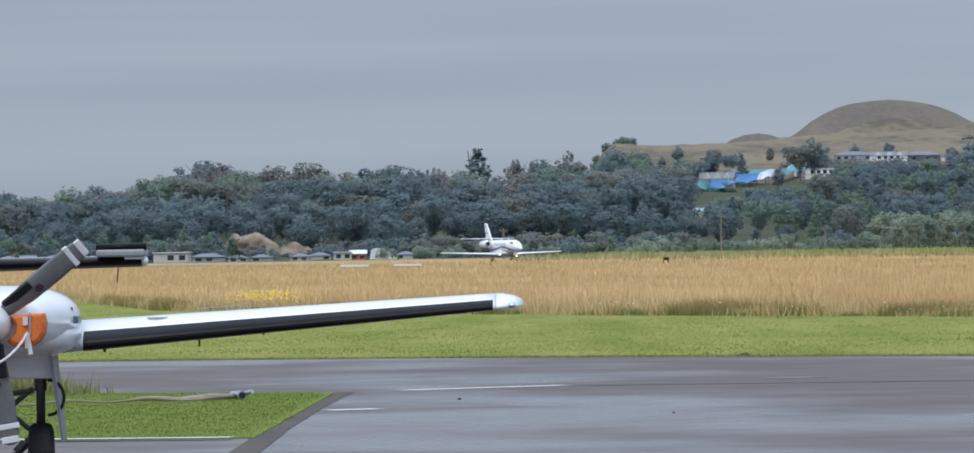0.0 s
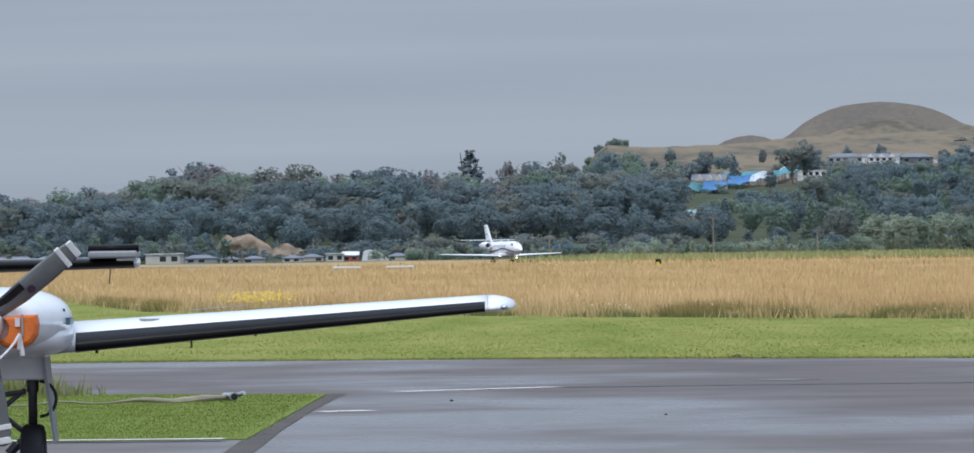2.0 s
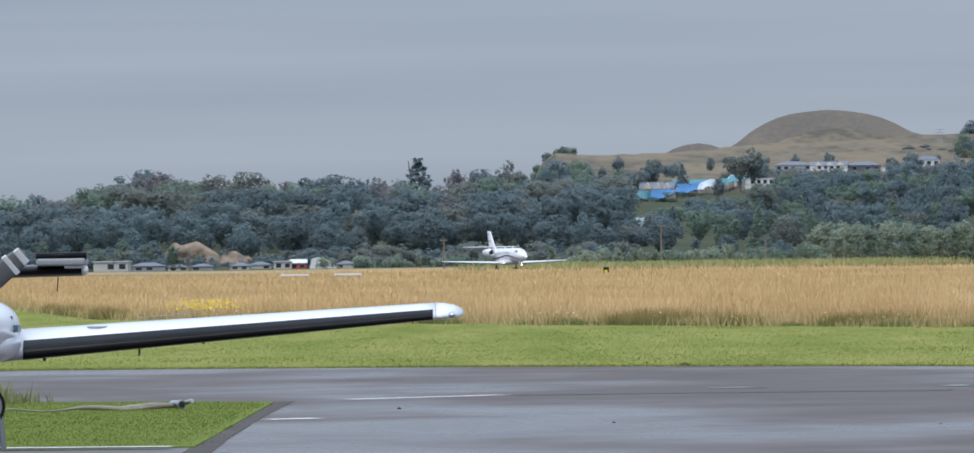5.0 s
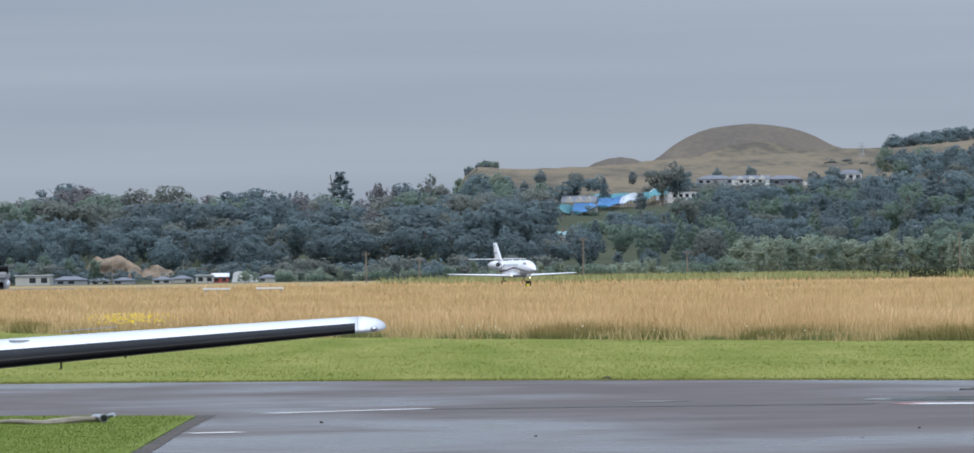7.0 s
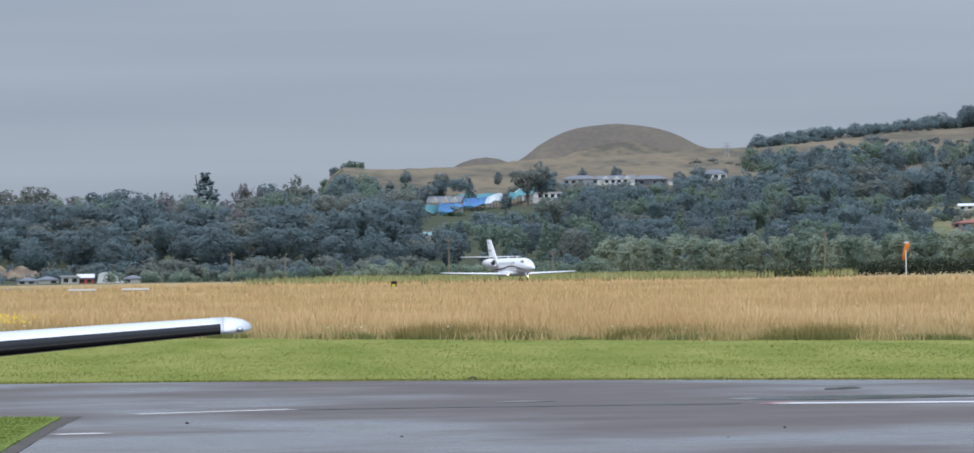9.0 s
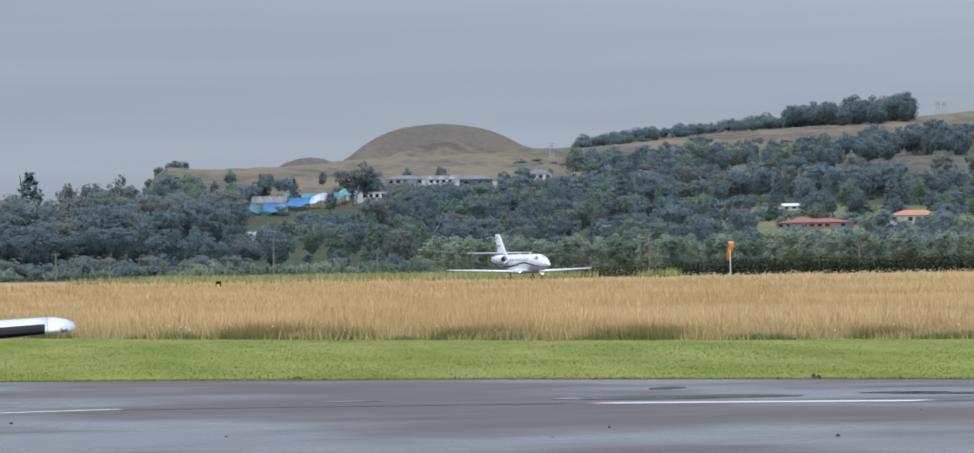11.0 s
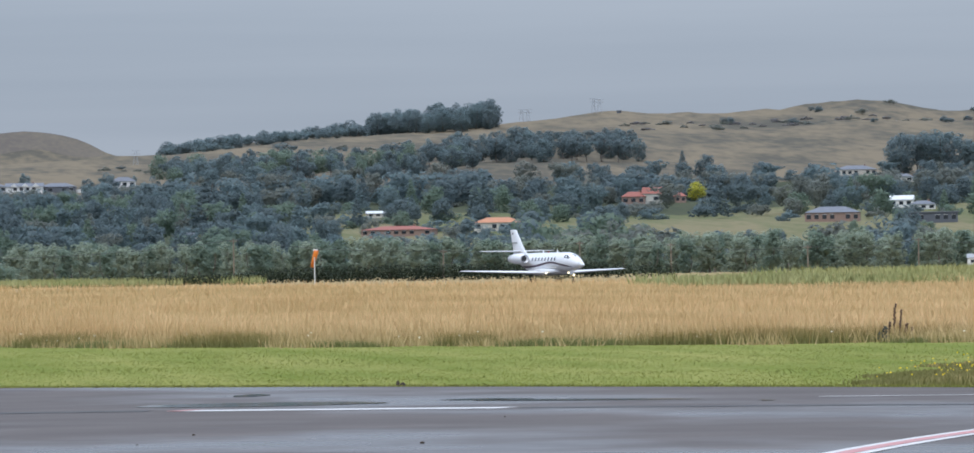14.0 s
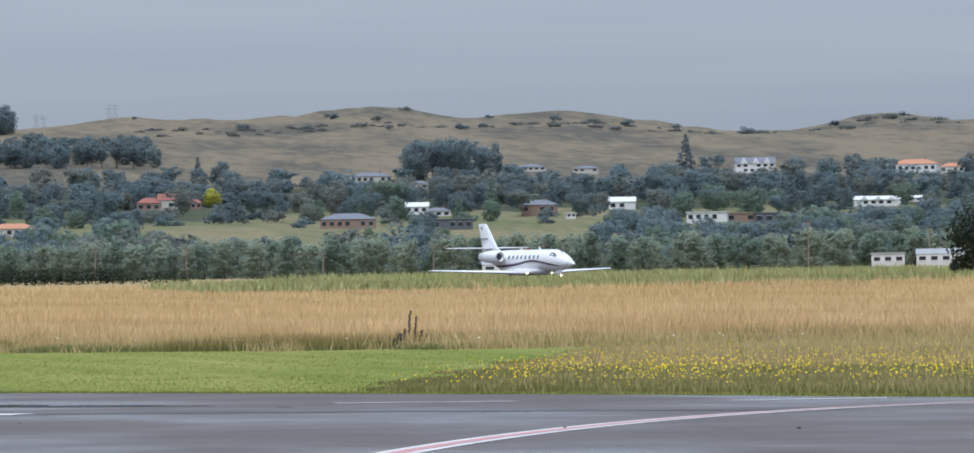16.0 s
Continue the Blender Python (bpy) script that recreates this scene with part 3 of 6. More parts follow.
xs, ys, sv, grow = verge_points(9000, 0.05, 0.95)
dr = drift(xs, ys, 1.8, 12.0)
ok = (dr > -0.1) & (GRASS_RNG.random(len(xs)) < np.exp(-((sv - 0.42) / 0.26) ** 2) * grow)
blossoms("yellow_flowers", xs[ok], ys[ok], 0.13 + 0.17 * GRASS_RNG.random(ok.sum()), 0.015, YELLOW, "yellow daisy-like flowers among the weeds")
fx, fy = spot(-1.68, 259).xy
xs, ys = GRASS_RNG.normal(fx, 0.7, 340), GRASS_RNG.normal(fy, 3.5, 340)
blossoms("yellow_patch", xs, ys, 0.4 + 0.32 * GRASS_RNG.random(340), 0.022, YELLOW, "patch of yellow flowers in the dry grass")
xs = GRASS_RNG.uniform(-14, 40, 60)
blossoms("cream_flowers", xs, field_edge(xs) + GRASS_RNG.uniform(-0.5, 1.5, 60), GRASS_RNG.uniform(0.15, 0.4, 60), 0.022, CREAM, "pale flower heads at the field edge")

# dock and thistle standing alone
dk = thing("dock_plant", Matrix.Translation((31.2, 181.6, 0)), "dry brown dock stalks standing at the field edge", "plant")
bm = bmesh.new()
for k in range(5):
    px = -0.15 + 0.14 * k
    h = (0.5, 0.95, 0.8, 0.45, 0.35)[k]
    tube(bm, (px, 0, -0.05), (px + 0.06, 0, h), 0.012, 0.008, n=5)
    for j in range(16):
        z = h * (0.45 + 0.55 * j / 16)
        bmesh.ops.create_icosphere(bm, subdivisions=1, radius=0.03, matrix=Matrix.Translation((px + 0.06 * z / h + random.uniform(-0.02, 0.02), random.uniform(-0.02, 0.02), z)))
part("stalks", bm, material("dock_brown", (0.16, 0.09, 0.06), (0.11, 0.07, 0.05), rough=0.9), dk)
# ---- the houses, placed and sized to fit the camera's view: bearing, distance, width, height, roof, walls, roofing ----
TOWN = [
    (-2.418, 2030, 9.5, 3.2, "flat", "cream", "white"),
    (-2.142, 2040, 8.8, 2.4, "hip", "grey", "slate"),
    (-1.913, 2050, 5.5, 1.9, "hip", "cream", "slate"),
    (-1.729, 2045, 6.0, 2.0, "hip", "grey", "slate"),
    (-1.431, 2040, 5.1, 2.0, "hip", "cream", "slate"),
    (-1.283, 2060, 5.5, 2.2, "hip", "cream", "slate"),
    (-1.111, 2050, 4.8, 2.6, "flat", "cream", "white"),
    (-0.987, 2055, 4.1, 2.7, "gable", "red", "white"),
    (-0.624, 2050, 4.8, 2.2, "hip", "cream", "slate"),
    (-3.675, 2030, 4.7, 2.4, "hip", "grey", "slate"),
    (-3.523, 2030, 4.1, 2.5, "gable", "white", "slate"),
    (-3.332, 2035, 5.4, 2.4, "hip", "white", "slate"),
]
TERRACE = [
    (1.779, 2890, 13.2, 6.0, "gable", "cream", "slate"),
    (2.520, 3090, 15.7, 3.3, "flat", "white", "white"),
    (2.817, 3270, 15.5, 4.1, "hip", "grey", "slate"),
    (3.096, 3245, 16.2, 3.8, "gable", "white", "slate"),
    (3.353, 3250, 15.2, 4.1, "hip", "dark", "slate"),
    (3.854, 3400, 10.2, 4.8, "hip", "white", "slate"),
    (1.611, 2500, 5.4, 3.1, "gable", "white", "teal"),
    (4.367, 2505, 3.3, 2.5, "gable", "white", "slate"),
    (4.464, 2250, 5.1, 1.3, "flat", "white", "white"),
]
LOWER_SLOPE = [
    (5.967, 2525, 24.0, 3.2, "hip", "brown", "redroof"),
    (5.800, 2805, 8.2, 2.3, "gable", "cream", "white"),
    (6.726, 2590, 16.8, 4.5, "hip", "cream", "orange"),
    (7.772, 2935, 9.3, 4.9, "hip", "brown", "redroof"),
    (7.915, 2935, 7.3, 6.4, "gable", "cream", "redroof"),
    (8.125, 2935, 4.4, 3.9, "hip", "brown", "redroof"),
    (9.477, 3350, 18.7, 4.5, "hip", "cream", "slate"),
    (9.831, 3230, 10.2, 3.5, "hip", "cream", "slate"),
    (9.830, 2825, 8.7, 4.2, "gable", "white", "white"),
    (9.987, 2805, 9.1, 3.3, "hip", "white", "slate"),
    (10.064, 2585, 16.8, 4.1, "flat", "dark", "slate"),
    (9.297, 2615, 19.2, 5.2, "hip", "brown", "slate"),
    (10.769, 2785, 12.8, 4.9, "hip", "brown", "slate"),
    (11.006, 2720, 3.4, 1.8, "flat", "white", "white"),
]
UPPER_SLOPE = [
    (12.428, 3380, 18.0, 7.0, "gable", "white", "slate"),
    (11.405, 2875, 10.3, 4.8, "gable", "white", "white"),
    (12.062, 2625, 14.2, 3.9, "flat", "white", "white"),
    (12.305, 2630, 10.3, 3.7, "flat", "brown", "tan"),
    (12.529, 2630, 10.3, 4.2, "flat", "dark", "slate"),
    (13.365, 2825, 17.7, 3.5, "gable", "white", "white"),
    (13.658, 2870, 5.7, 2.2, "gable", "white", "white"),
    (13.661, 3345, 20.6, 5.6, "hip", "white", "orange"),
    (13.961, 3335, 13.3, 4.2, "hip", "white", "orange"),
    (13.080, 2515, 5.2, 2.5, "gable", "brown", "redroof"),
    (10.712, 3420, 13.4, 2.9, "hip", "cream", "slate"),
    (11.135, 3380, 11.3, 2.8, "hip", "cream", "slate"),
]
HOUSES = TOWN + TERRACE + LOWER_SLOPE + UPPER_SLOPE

# ---- trees ----


def foliage(name, a, b, spread=0.1):
    """Leaves that pass part of the light through."""
    m = leaf_material(name, a, b, spread)
    n, l = m.node_tree.nodes, m.node_tree.links
    p, out = n["Principled BSDF"], n["Material Output"]
    tr, mx = n.new("ShaderNodeBsdfTranslucent"), n.new("ShaderNodeMixShader")
    l.new(p.inputs["Base Color"].links[0].from_socket, tr.inputs[0])
    mx.inputs[0].default_value = 0.54
    l.new(p.outputs[0], mx.inputs[1])
    l.new(tr.outputs[0], mx.inputs[2])
    l.new(mx.outputs[0], out.inputs[0])
    return m


def leaf_cloud(lobes, count, size, rng, droop=0.0, flat=1.0):
    """Leaf clumps as small bent quads over the skins of many lobes: (x, y, z, rx, rz)."""
    vol = np.array([l[3] * l[4] for l in lobes])
    pick = rng.choice(len(lobes), count, p=vol / vol.sum())
    L = np.array(lobes)[pick]
    v = rng.normal(size=(count, 3))
    v /= np.linalg.norm(v, axis=1)[:, None]
    r = rng.uniform(0.55, 1.08, count) ** 0.5
    c = L[:, :3] + v * np.stack([L[:, 3], L[:, 3], L[:, 4]], 1) * r[:, None]
    n = v + rng.normal(scale=0.35, size=(count, 3))
    n[:, 2] += 0.45
    n /= np.linalg.norm(n, axis=1)[:, None]
    a = np.cross(n, rng.normal(size=(count, 3)))
    a /= np.linalg.norm(a, axis=1)[:, None]
    b = np.cross(n, a)
    s = size * rng.uniform(0.6, 1.3, count)[:, None]
    b[:, 2] -= droop * 0.4
    q = np.stack([c - a * s - b * s * 0.5, c + a * s - b * s * 0.6, c + a * s * rng.uniform(-0.5, 0.5, count)[:, None] + b * s * 1.1], 1)
    centre = (np.array(lobes)[:, :3] * vol[:, None]).sum(0) / vol.sum()
    out = c - centre
    out /= np.linalg.norm(out, axis=1)[:, None] + 1e-6
    soft = 0.65 * v + 0.5 * out + 0.3 * n
    soft /= np.linalg.norm(soft, axis=1)[:, None]
    return q.reshape(-1, 3), np.arange(count * 3).reshape(-1, 3), np.repeat(soft, 3, axis=0)


def trunk_bm(height, r, rng, limbs=5, lean=0.0, base=0.35):
    p = Vector((0, 0, -0.3))
    step = (height + 0.3) / 4
    rings = []
    for k in range(5):
        rad = r * (1.25 if k == 0 else 1 - 0.2 * k)
        rings.append([(p.x + rad * math.cos(a * math.pi / 3), p.y + rad * math.sin(a * math.pi / 3), p.z) for a in range(6)])
        p = p + Vector((rng.normal() * 0.04 * height + lean, rng.normal() * 0.04 * height, step))
    bm = loft(rings)
    for k in range(limbs):
        h = height * (base + (1 - base) * rng.random() * 0.8)
        a = rng.random() * 6.28
        ln = height * rng.uniform(0.25, 0.42)
        tube(bm, (0, 0, h), (ln * math.cos(a) * 0.8, ln * math.sin(a) * 0.8, h + ln * 0.7), r * 0.4, r * 0.12, n=5)
    return bm


def tree_shape(kind, rng):
    """Lobes, leaf count, leaf size and trunk for a tree about 14 m tall."""
    lobes = []
    if kind == "round":
        lobes = [(0, 0, 4.6, 3.6, 4.4), (0.6, 0.8, 2.6, 3.2, 2.4), (1.0, -0.8, 7.5, 2.8, 3.4), (-1.2, 0.6, 6.8, 2.8, 3.6)]
        for k in range(30):
            a, t = rng.random() * 6.28, 1 - 1.75 * rng.random()
            ring = math.sqrt(1 - min(1, t * t))
            rad, s = 3.5 * ring * rng.uniform(0.8, 1.1), rng.uniform(0.9, 1.7)
            lobes.append((rad * math.cos(a), rad * math.sin(a), 6.0 + 5.8 * t * rng.uniform(0.85, 1.1), s, s * rng.uniform(0.85, 1.2)))
        return lobes, 1750, 0.345, (10, 0.32)
    if kind == "gum":
        for k in range(22):
            a, t = rng.random() * 6.28, rng.random() ** 0.6
            rad = (1.5 + 4.2 * t) * rng.random() ** 0.5
            lobes.append((rad * math.cos(a), rad * math.sin(a), 5.0 + 8.2 * t - 0.12 * rad * rad * 0.3, rng.uniform(1.0, 1.9), rng.uniform(0.8, 1.4)))
        lobes += [(0, 0, 7.0, 2.2, 3.6)]
        return lobes, 1350, 0.35, (12.5, 0.3)
    if kind == "spruce":
        for k in range(46):
            t = k / 45
            a = k * 2.4
            rad = 3.3 * (1 - t) ** 0.85 * rng.uniform(0.5, 1.0)
            lobes.append((rad * math.cos(a), rad * math.sin(a), 1.6 + 12.0 * t, 0.45 + 0.95 * (1 - t), 0.28 + 0.25 * (1 - t)))
        return lobes, 1500, 0.3, (13.4, 0.26)
    if kind == "willow":
        for k in range(24):
            a, t = rng.random() * 6.28, rng.random()
            rad = 2.7 * math.sqrt(rng.random()) * (1.0 - 0.55 * t)
            lobes.append((rad * math.cos(a), rad * math.sin(a), 1.0 + 11.4 * t, rng.uniform(0.8, 1.4), rng.uniform(1.0, 2.0)))
        return lobes, 1000, 0.36, (10, 0.2)
    if kind == "cypress":
        for k in range(22):
            t = k / 21
            rad = 0.35 * rng.random()
            a = rng.random() * 6.28
            lobes.append((rad * math.cos(a), rad * math.sin(a), 0.8 + 12.6 * t, 0.35 + 0.9 * math.sin(math.pi * (0.12 + 0.82 * t)), 0.9))
        return lobes, 800, 0.26, (11, 0.18)
    # bush
    for k in range(14):
        a, t = rng.random() * 6.28, rng.random()
        rad = 4.4 * math.sqrt(rng.random())
        lobes.append((rad * math.cos(a), rad * math.sin(a), 1.5 + 5.5 * t * (1 - rad / 7), rng.uniform(1.2, 2.2), rng.uniform(1.2, 2.2)))
    return lobes, 900, 0.38, (5, 0.2)


# far tones hold painted haze, paler and bluer; night and gold hold none
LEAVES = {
    "deep": foliage("leaves_deep_hazed", (0.160, 0.212, 0.229), (0.192, 0.240, 0.241), 0.05),
    "olive": foliage("leaves_olive_hazed", (0.217, 0.238, 0.217), (0.251, 0.266, 0.229), 0.05),
    "blue": foliage("leaves_blue_hazed", (0.183, 0.246, 0.262), (0.211, 0.275, 0.277), 0.05),
    "fresh": foliage("leaves_fresh_hazed", (0.200, 0.269, 0.211), (0.234, 0.298, 0.229), 0.05),
    "willow": foliage("leaves_willow_hazed", (0.303, 0.359, 0.277), (0.343, 0.393, 0.301), 0.05),
    "plum": foliage("leaves_plum_hazed", (0.217, 0.211, 0.217), (0.251, 0.238, 0.235), 0.05),
    "night": foliage("leaves_night", (0.034, 0.048, 0.03), (0.05, 0.064, 0.04)),
    "gold": foliage("leaves_gold", (0.55, 0.54, 0.1), (0.65, 0.6, 0.13)),
}
WORDS = {"deep": "dark green", "olive": "olive green", "blue": "haze-blued green", "fresh": "fresh green", "willow": "pale green", "plum": "purple-leaved", "gold": "golden-leaved", "night": "very dark green"}
KINDS = {"round": "broadleaf tree", "gum": "gum tree", "spruce": "conifer", "willow": "willow", "cypress": "cypress", "bush": "bush"}
PROTO = {}


def tree(kind, tone, variant, place, height, yaw, wide=1.0, group="", where=""):
    key = (kind, tone, variant)
    s = height / (14.0 if kind != "bush" else 7.5)
    m = Matrix.Translation(place) @ pose(0, 0, 0, 0, 0, yaw) @ Matrix.Diagonal((s * wide, s * wide, s, 1))
    if key in PROTO:
        t = copy_thing(PROTO[key], m @ Matrix.Diagonal([1 / v for v in PROTO[key].scale] + [1]))
    else:
        rng = np.random.default_rng(hash((len(kind), len(tone), variant * 7)) % 1000 + variant)
        lobes, count, size, (th, tr) = tree_shape(kind, rng)
        t = new(KINDS[kind].replace(" ", "_"))
        v, f, nn = leaf_cloud(lobes, count, size, rng, droop=0.8 if kind == "willow" else 0.2)
        part("trunk", trunk_bm(th, tr, rng, limbs=5 if kind == "gum" else 0), BARK, t)
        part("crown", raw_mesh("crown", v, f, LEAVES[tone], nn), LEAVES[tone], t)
        t.matrix_world = m
        PROTO[key] = t
    tagged(t, f"{WORDS[tone]} {KINDS[kind]} {where}".strip(), "tree" if kind != "bush" else "bush", group)
    return t


TREE_RNG = random.Random(11)


# places kept clear in the camera's view: bearing from, to, distance, height of its foot
CLEAR_VIEWS = [(b - 0.52 * math.degrees(w / d), b + 0.52 * math.degrees(w / d), d, (ground_height(*spot(b, d).xy) + 0.45 * h)) for b, d, w, h, *rest in HOUSES]
CLEAR_VIEWS += [(8.1, 8.4, 2955, 29.0), (1.48, 1.75, 2735, 18.0), (1.75, 2.0, 2850, 21.5), (2.0, 2.5, 3000, 26.0), (7.85, 8.9, 2700, 15), (10.2, 11.2, 2560, 10.5), (8.95, 9.25, 2560, 9), (5.5, 5.75, 2560, 10), (-2.0, -1.6, 2112, 4.2), (-1.6, -1.3, 2112, 3.0), (-1.18, -0.9, 2112, 4.5)]


def blocks_view(b, d, top):
    """Whether a tree would block the camera's view of one of the clear places."""
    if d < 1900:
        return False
    for b0, b1, od, oz in CLEAR_VIEWS:
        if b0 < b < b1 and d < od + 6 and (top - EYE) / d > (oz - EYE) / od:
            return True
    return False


def grove(b0, b1, d0, d1, count, kinds, tones, h0, h1, group, where, wide=1.0, wood=None):
    """Trees scattered evenly over a patch, shrunk or dropped where they block the camera's view."""
    cols = max(1, int(round(math.sqrt(count * (b1 - b0) * 40 / max(1.0, (d1 - d0) * 0.35)))))
    cols = min(count, cols)
    rows = max(1, round(count / cols))
    for r in range(rows):
        for c in range(cols):
            b = b0 + (b1 - b0) * (c + 0.5 * (r % 2) + TREE_RNG.uniform(0.05, 0.75)) / cols
            d = d0 + (d1 - d0) * (r + TREE_RNG.random()) / rows
            p = spot(b, d)
            p.z = ground_height(p.x, p.y) - 0.1
            h = TREE_RNG.uniform(h0, h1)
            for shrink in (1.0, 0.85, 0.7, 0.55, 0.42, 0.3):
                if not blocks_view(b, d, p.z + h * shrink):
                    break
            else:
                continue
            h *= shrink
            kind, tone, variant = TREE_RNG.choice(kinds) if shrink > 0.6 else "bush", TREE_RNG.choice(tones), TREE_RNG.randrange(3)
            yaw, broad = TREE_RNG.uniform(0, 360), wide * TREE_RNG.uniform(0.9, 1.2)
            if wood is None:
                tree(kind, tone, variant, p, h, yaw, broad, group, where)
            else:
                wood.setdefault(tone, []).append((kind, variant, p, h, yaw, broad))


def plant_wood(name, wood, label, fill=0.52):
    """All trees of a far wood, too many to tell apart, as one object with a slot for each leaf tone."""
    verts, faces, slots, normals, base = [], [], [], [], 0
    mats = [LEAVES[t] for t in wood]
    cache = {}
    for k, trees in enumerate(wood.values()):
        for kind, variant, p, h, yaw, broad in trees:
            if (kind, variant) not in cache:
                rng = np.random.default_rng(100 + len(kind) * 10 + variant)
                lobes, count, size, stem = tree_shape(kind, rng)
                cache[kind, variant] = leaf_cloud(lobes, int(count * fill), size * 0.99 / math.sqrt(fill), rng, droop=0.2)
            s = h / (14.0 if kind != "bush" else 7.5)
            c, q = math.cos(radians(yaw)), math.sin(radians(yaw))
            v, nn = cache[kind, variant][0] * (s * broad, s * broad, s), cache[kind, variant][2]
            v = np.stack([v[:, 0] * c - v[:, 1] * q, v[:, 0] * q + v[:, 1] * c, v[:, 2]], 1) + np.array(p)
            verts.append(v)
            normals.append(np.stack([nn[:, 0] * c - nn[:, 1] * q, nn[:, 0] * q + nn[:, 1] * c, nn[:, 2]], 1))
            n = len(v) // 3
            faces.append(np.arange(base, base + n * 3).reshape(-1, 3))
            slots.append(np.full(n, k))
            base += n * 3
    me = raw_mesh(name, np.concatenate(verts), np.concatenate(faces), mats[0], np.concatenate(normals))
    for m in mats[1:]:
        me.materials.append(m)
    me.polygons.foreach_set("material_index", np.concatenate(slots).astype(np.int32))
    return tagged(new(name, me), label, "wood", kind="stuff")


# the wooded hill
W, hill_wood, slope_wood = "trees of the wooded hill", {}, {}
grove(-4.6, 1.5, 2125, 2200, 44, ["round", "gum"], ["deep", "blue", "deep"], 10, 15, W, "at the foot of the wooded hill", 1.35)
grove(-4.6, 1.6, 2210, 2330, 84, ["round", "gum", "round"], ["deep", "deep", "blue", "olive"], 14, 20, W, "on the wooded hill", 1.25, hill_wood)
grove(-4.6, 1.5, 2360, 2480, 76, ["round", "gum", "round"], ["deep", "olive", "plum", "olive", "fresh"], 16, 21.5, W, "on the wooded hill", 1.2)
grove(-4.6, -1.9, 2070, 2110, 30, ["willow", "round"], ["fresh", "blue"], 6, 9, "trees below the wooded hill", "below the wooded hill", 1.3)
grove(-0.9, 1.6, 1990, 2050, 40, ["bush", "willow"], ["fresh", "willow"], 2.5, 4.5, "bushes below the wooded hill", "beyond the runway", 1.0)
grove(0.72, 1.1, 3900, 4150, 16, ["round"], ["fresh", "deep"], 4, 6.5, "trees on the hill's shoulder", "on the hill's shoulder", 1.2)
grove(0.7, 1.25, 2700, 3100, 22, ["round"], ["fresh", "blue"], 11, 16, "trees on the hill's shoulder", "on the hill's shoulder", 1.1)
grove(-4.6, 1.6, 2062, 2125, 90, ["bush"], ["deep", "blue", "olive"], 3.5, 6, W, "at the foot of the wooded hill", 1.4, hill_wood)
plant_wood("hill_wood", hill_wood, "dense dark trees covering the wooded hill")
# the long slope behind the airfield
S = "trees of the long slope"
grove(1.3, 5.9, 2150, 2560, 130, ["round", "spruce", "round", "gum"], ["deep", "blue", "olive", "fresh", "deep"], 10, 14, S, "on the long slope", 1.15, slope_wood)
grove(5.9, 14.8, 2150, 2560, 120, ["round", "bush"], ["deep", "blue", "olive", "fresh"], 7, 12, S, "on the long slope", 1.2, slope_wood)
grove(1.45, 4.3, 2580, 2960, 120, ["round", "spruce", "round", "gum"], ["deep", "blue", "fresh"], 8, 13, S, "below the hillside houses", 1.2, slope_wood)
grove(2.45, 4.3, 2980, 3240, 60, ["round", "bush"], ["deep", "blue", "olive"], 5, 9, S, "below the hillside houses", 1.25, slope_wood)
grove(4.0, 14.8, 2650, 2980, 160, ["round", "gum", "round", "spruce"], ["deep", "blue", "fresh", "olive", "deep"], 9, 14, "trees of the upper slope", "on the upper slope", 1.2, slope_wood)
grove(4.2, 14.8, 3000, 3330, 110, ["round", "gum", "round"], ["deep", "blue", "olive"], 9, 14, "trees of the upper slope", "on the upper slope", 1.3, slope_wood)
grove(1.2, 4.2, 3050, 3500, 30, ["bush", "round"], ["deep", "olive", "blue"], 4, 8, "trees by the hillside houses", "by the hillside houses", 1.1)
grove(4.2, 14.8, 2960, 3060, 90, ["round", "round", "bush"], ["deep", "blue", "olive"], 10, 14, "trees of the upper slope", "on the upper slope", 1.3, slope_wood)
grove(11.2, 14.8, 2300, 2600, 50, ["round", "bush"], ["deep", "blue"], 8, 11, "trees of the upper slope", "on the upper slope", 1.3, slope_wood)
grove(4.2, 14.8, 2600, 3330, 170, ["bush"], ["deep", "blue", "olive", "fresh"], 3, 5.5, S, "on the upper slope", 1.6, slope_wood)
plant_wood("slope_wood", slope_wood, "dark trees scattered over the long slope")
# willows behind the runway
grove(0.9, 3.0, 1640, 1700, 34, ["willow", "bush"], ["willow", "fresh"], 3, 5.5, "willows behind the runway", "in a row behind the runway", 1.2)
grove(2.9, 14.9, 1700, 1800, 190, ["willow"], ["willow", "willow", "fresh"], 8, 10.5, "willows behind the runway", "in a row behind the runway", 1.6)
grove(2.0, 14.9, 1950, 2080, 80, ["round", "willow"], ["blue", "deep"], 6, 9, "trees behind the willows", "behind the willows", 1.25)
# the wood and the thickets along the ridge
grove(5.75, 6.72, 4200, 4300, 44, ["round"], ["deep", "blue"], 11, 16.5, "ridge wood", "in the wood on the ridge", 1.2)
grove(4.1, 5.75, 4200, 4300, 64, ["round", "bush", "bush"], ["deep", "blue"], 4, 8, "ridge thicket", "along the ridge", 1.5)
grove(6.4, 7.8, 3500, 3660, 52, ["round", "gum"], ["deep", "blue"], 10, 13, "thicket under the ridge", "under the ridge", 1.2)
grove(4.1, 6.5, 3380, 3640, 84, ["round", "round", "gum"], ["deep", "blue", "fresh"], 9, 14, "thicket under the ridge", "under the ridge", 1.2)
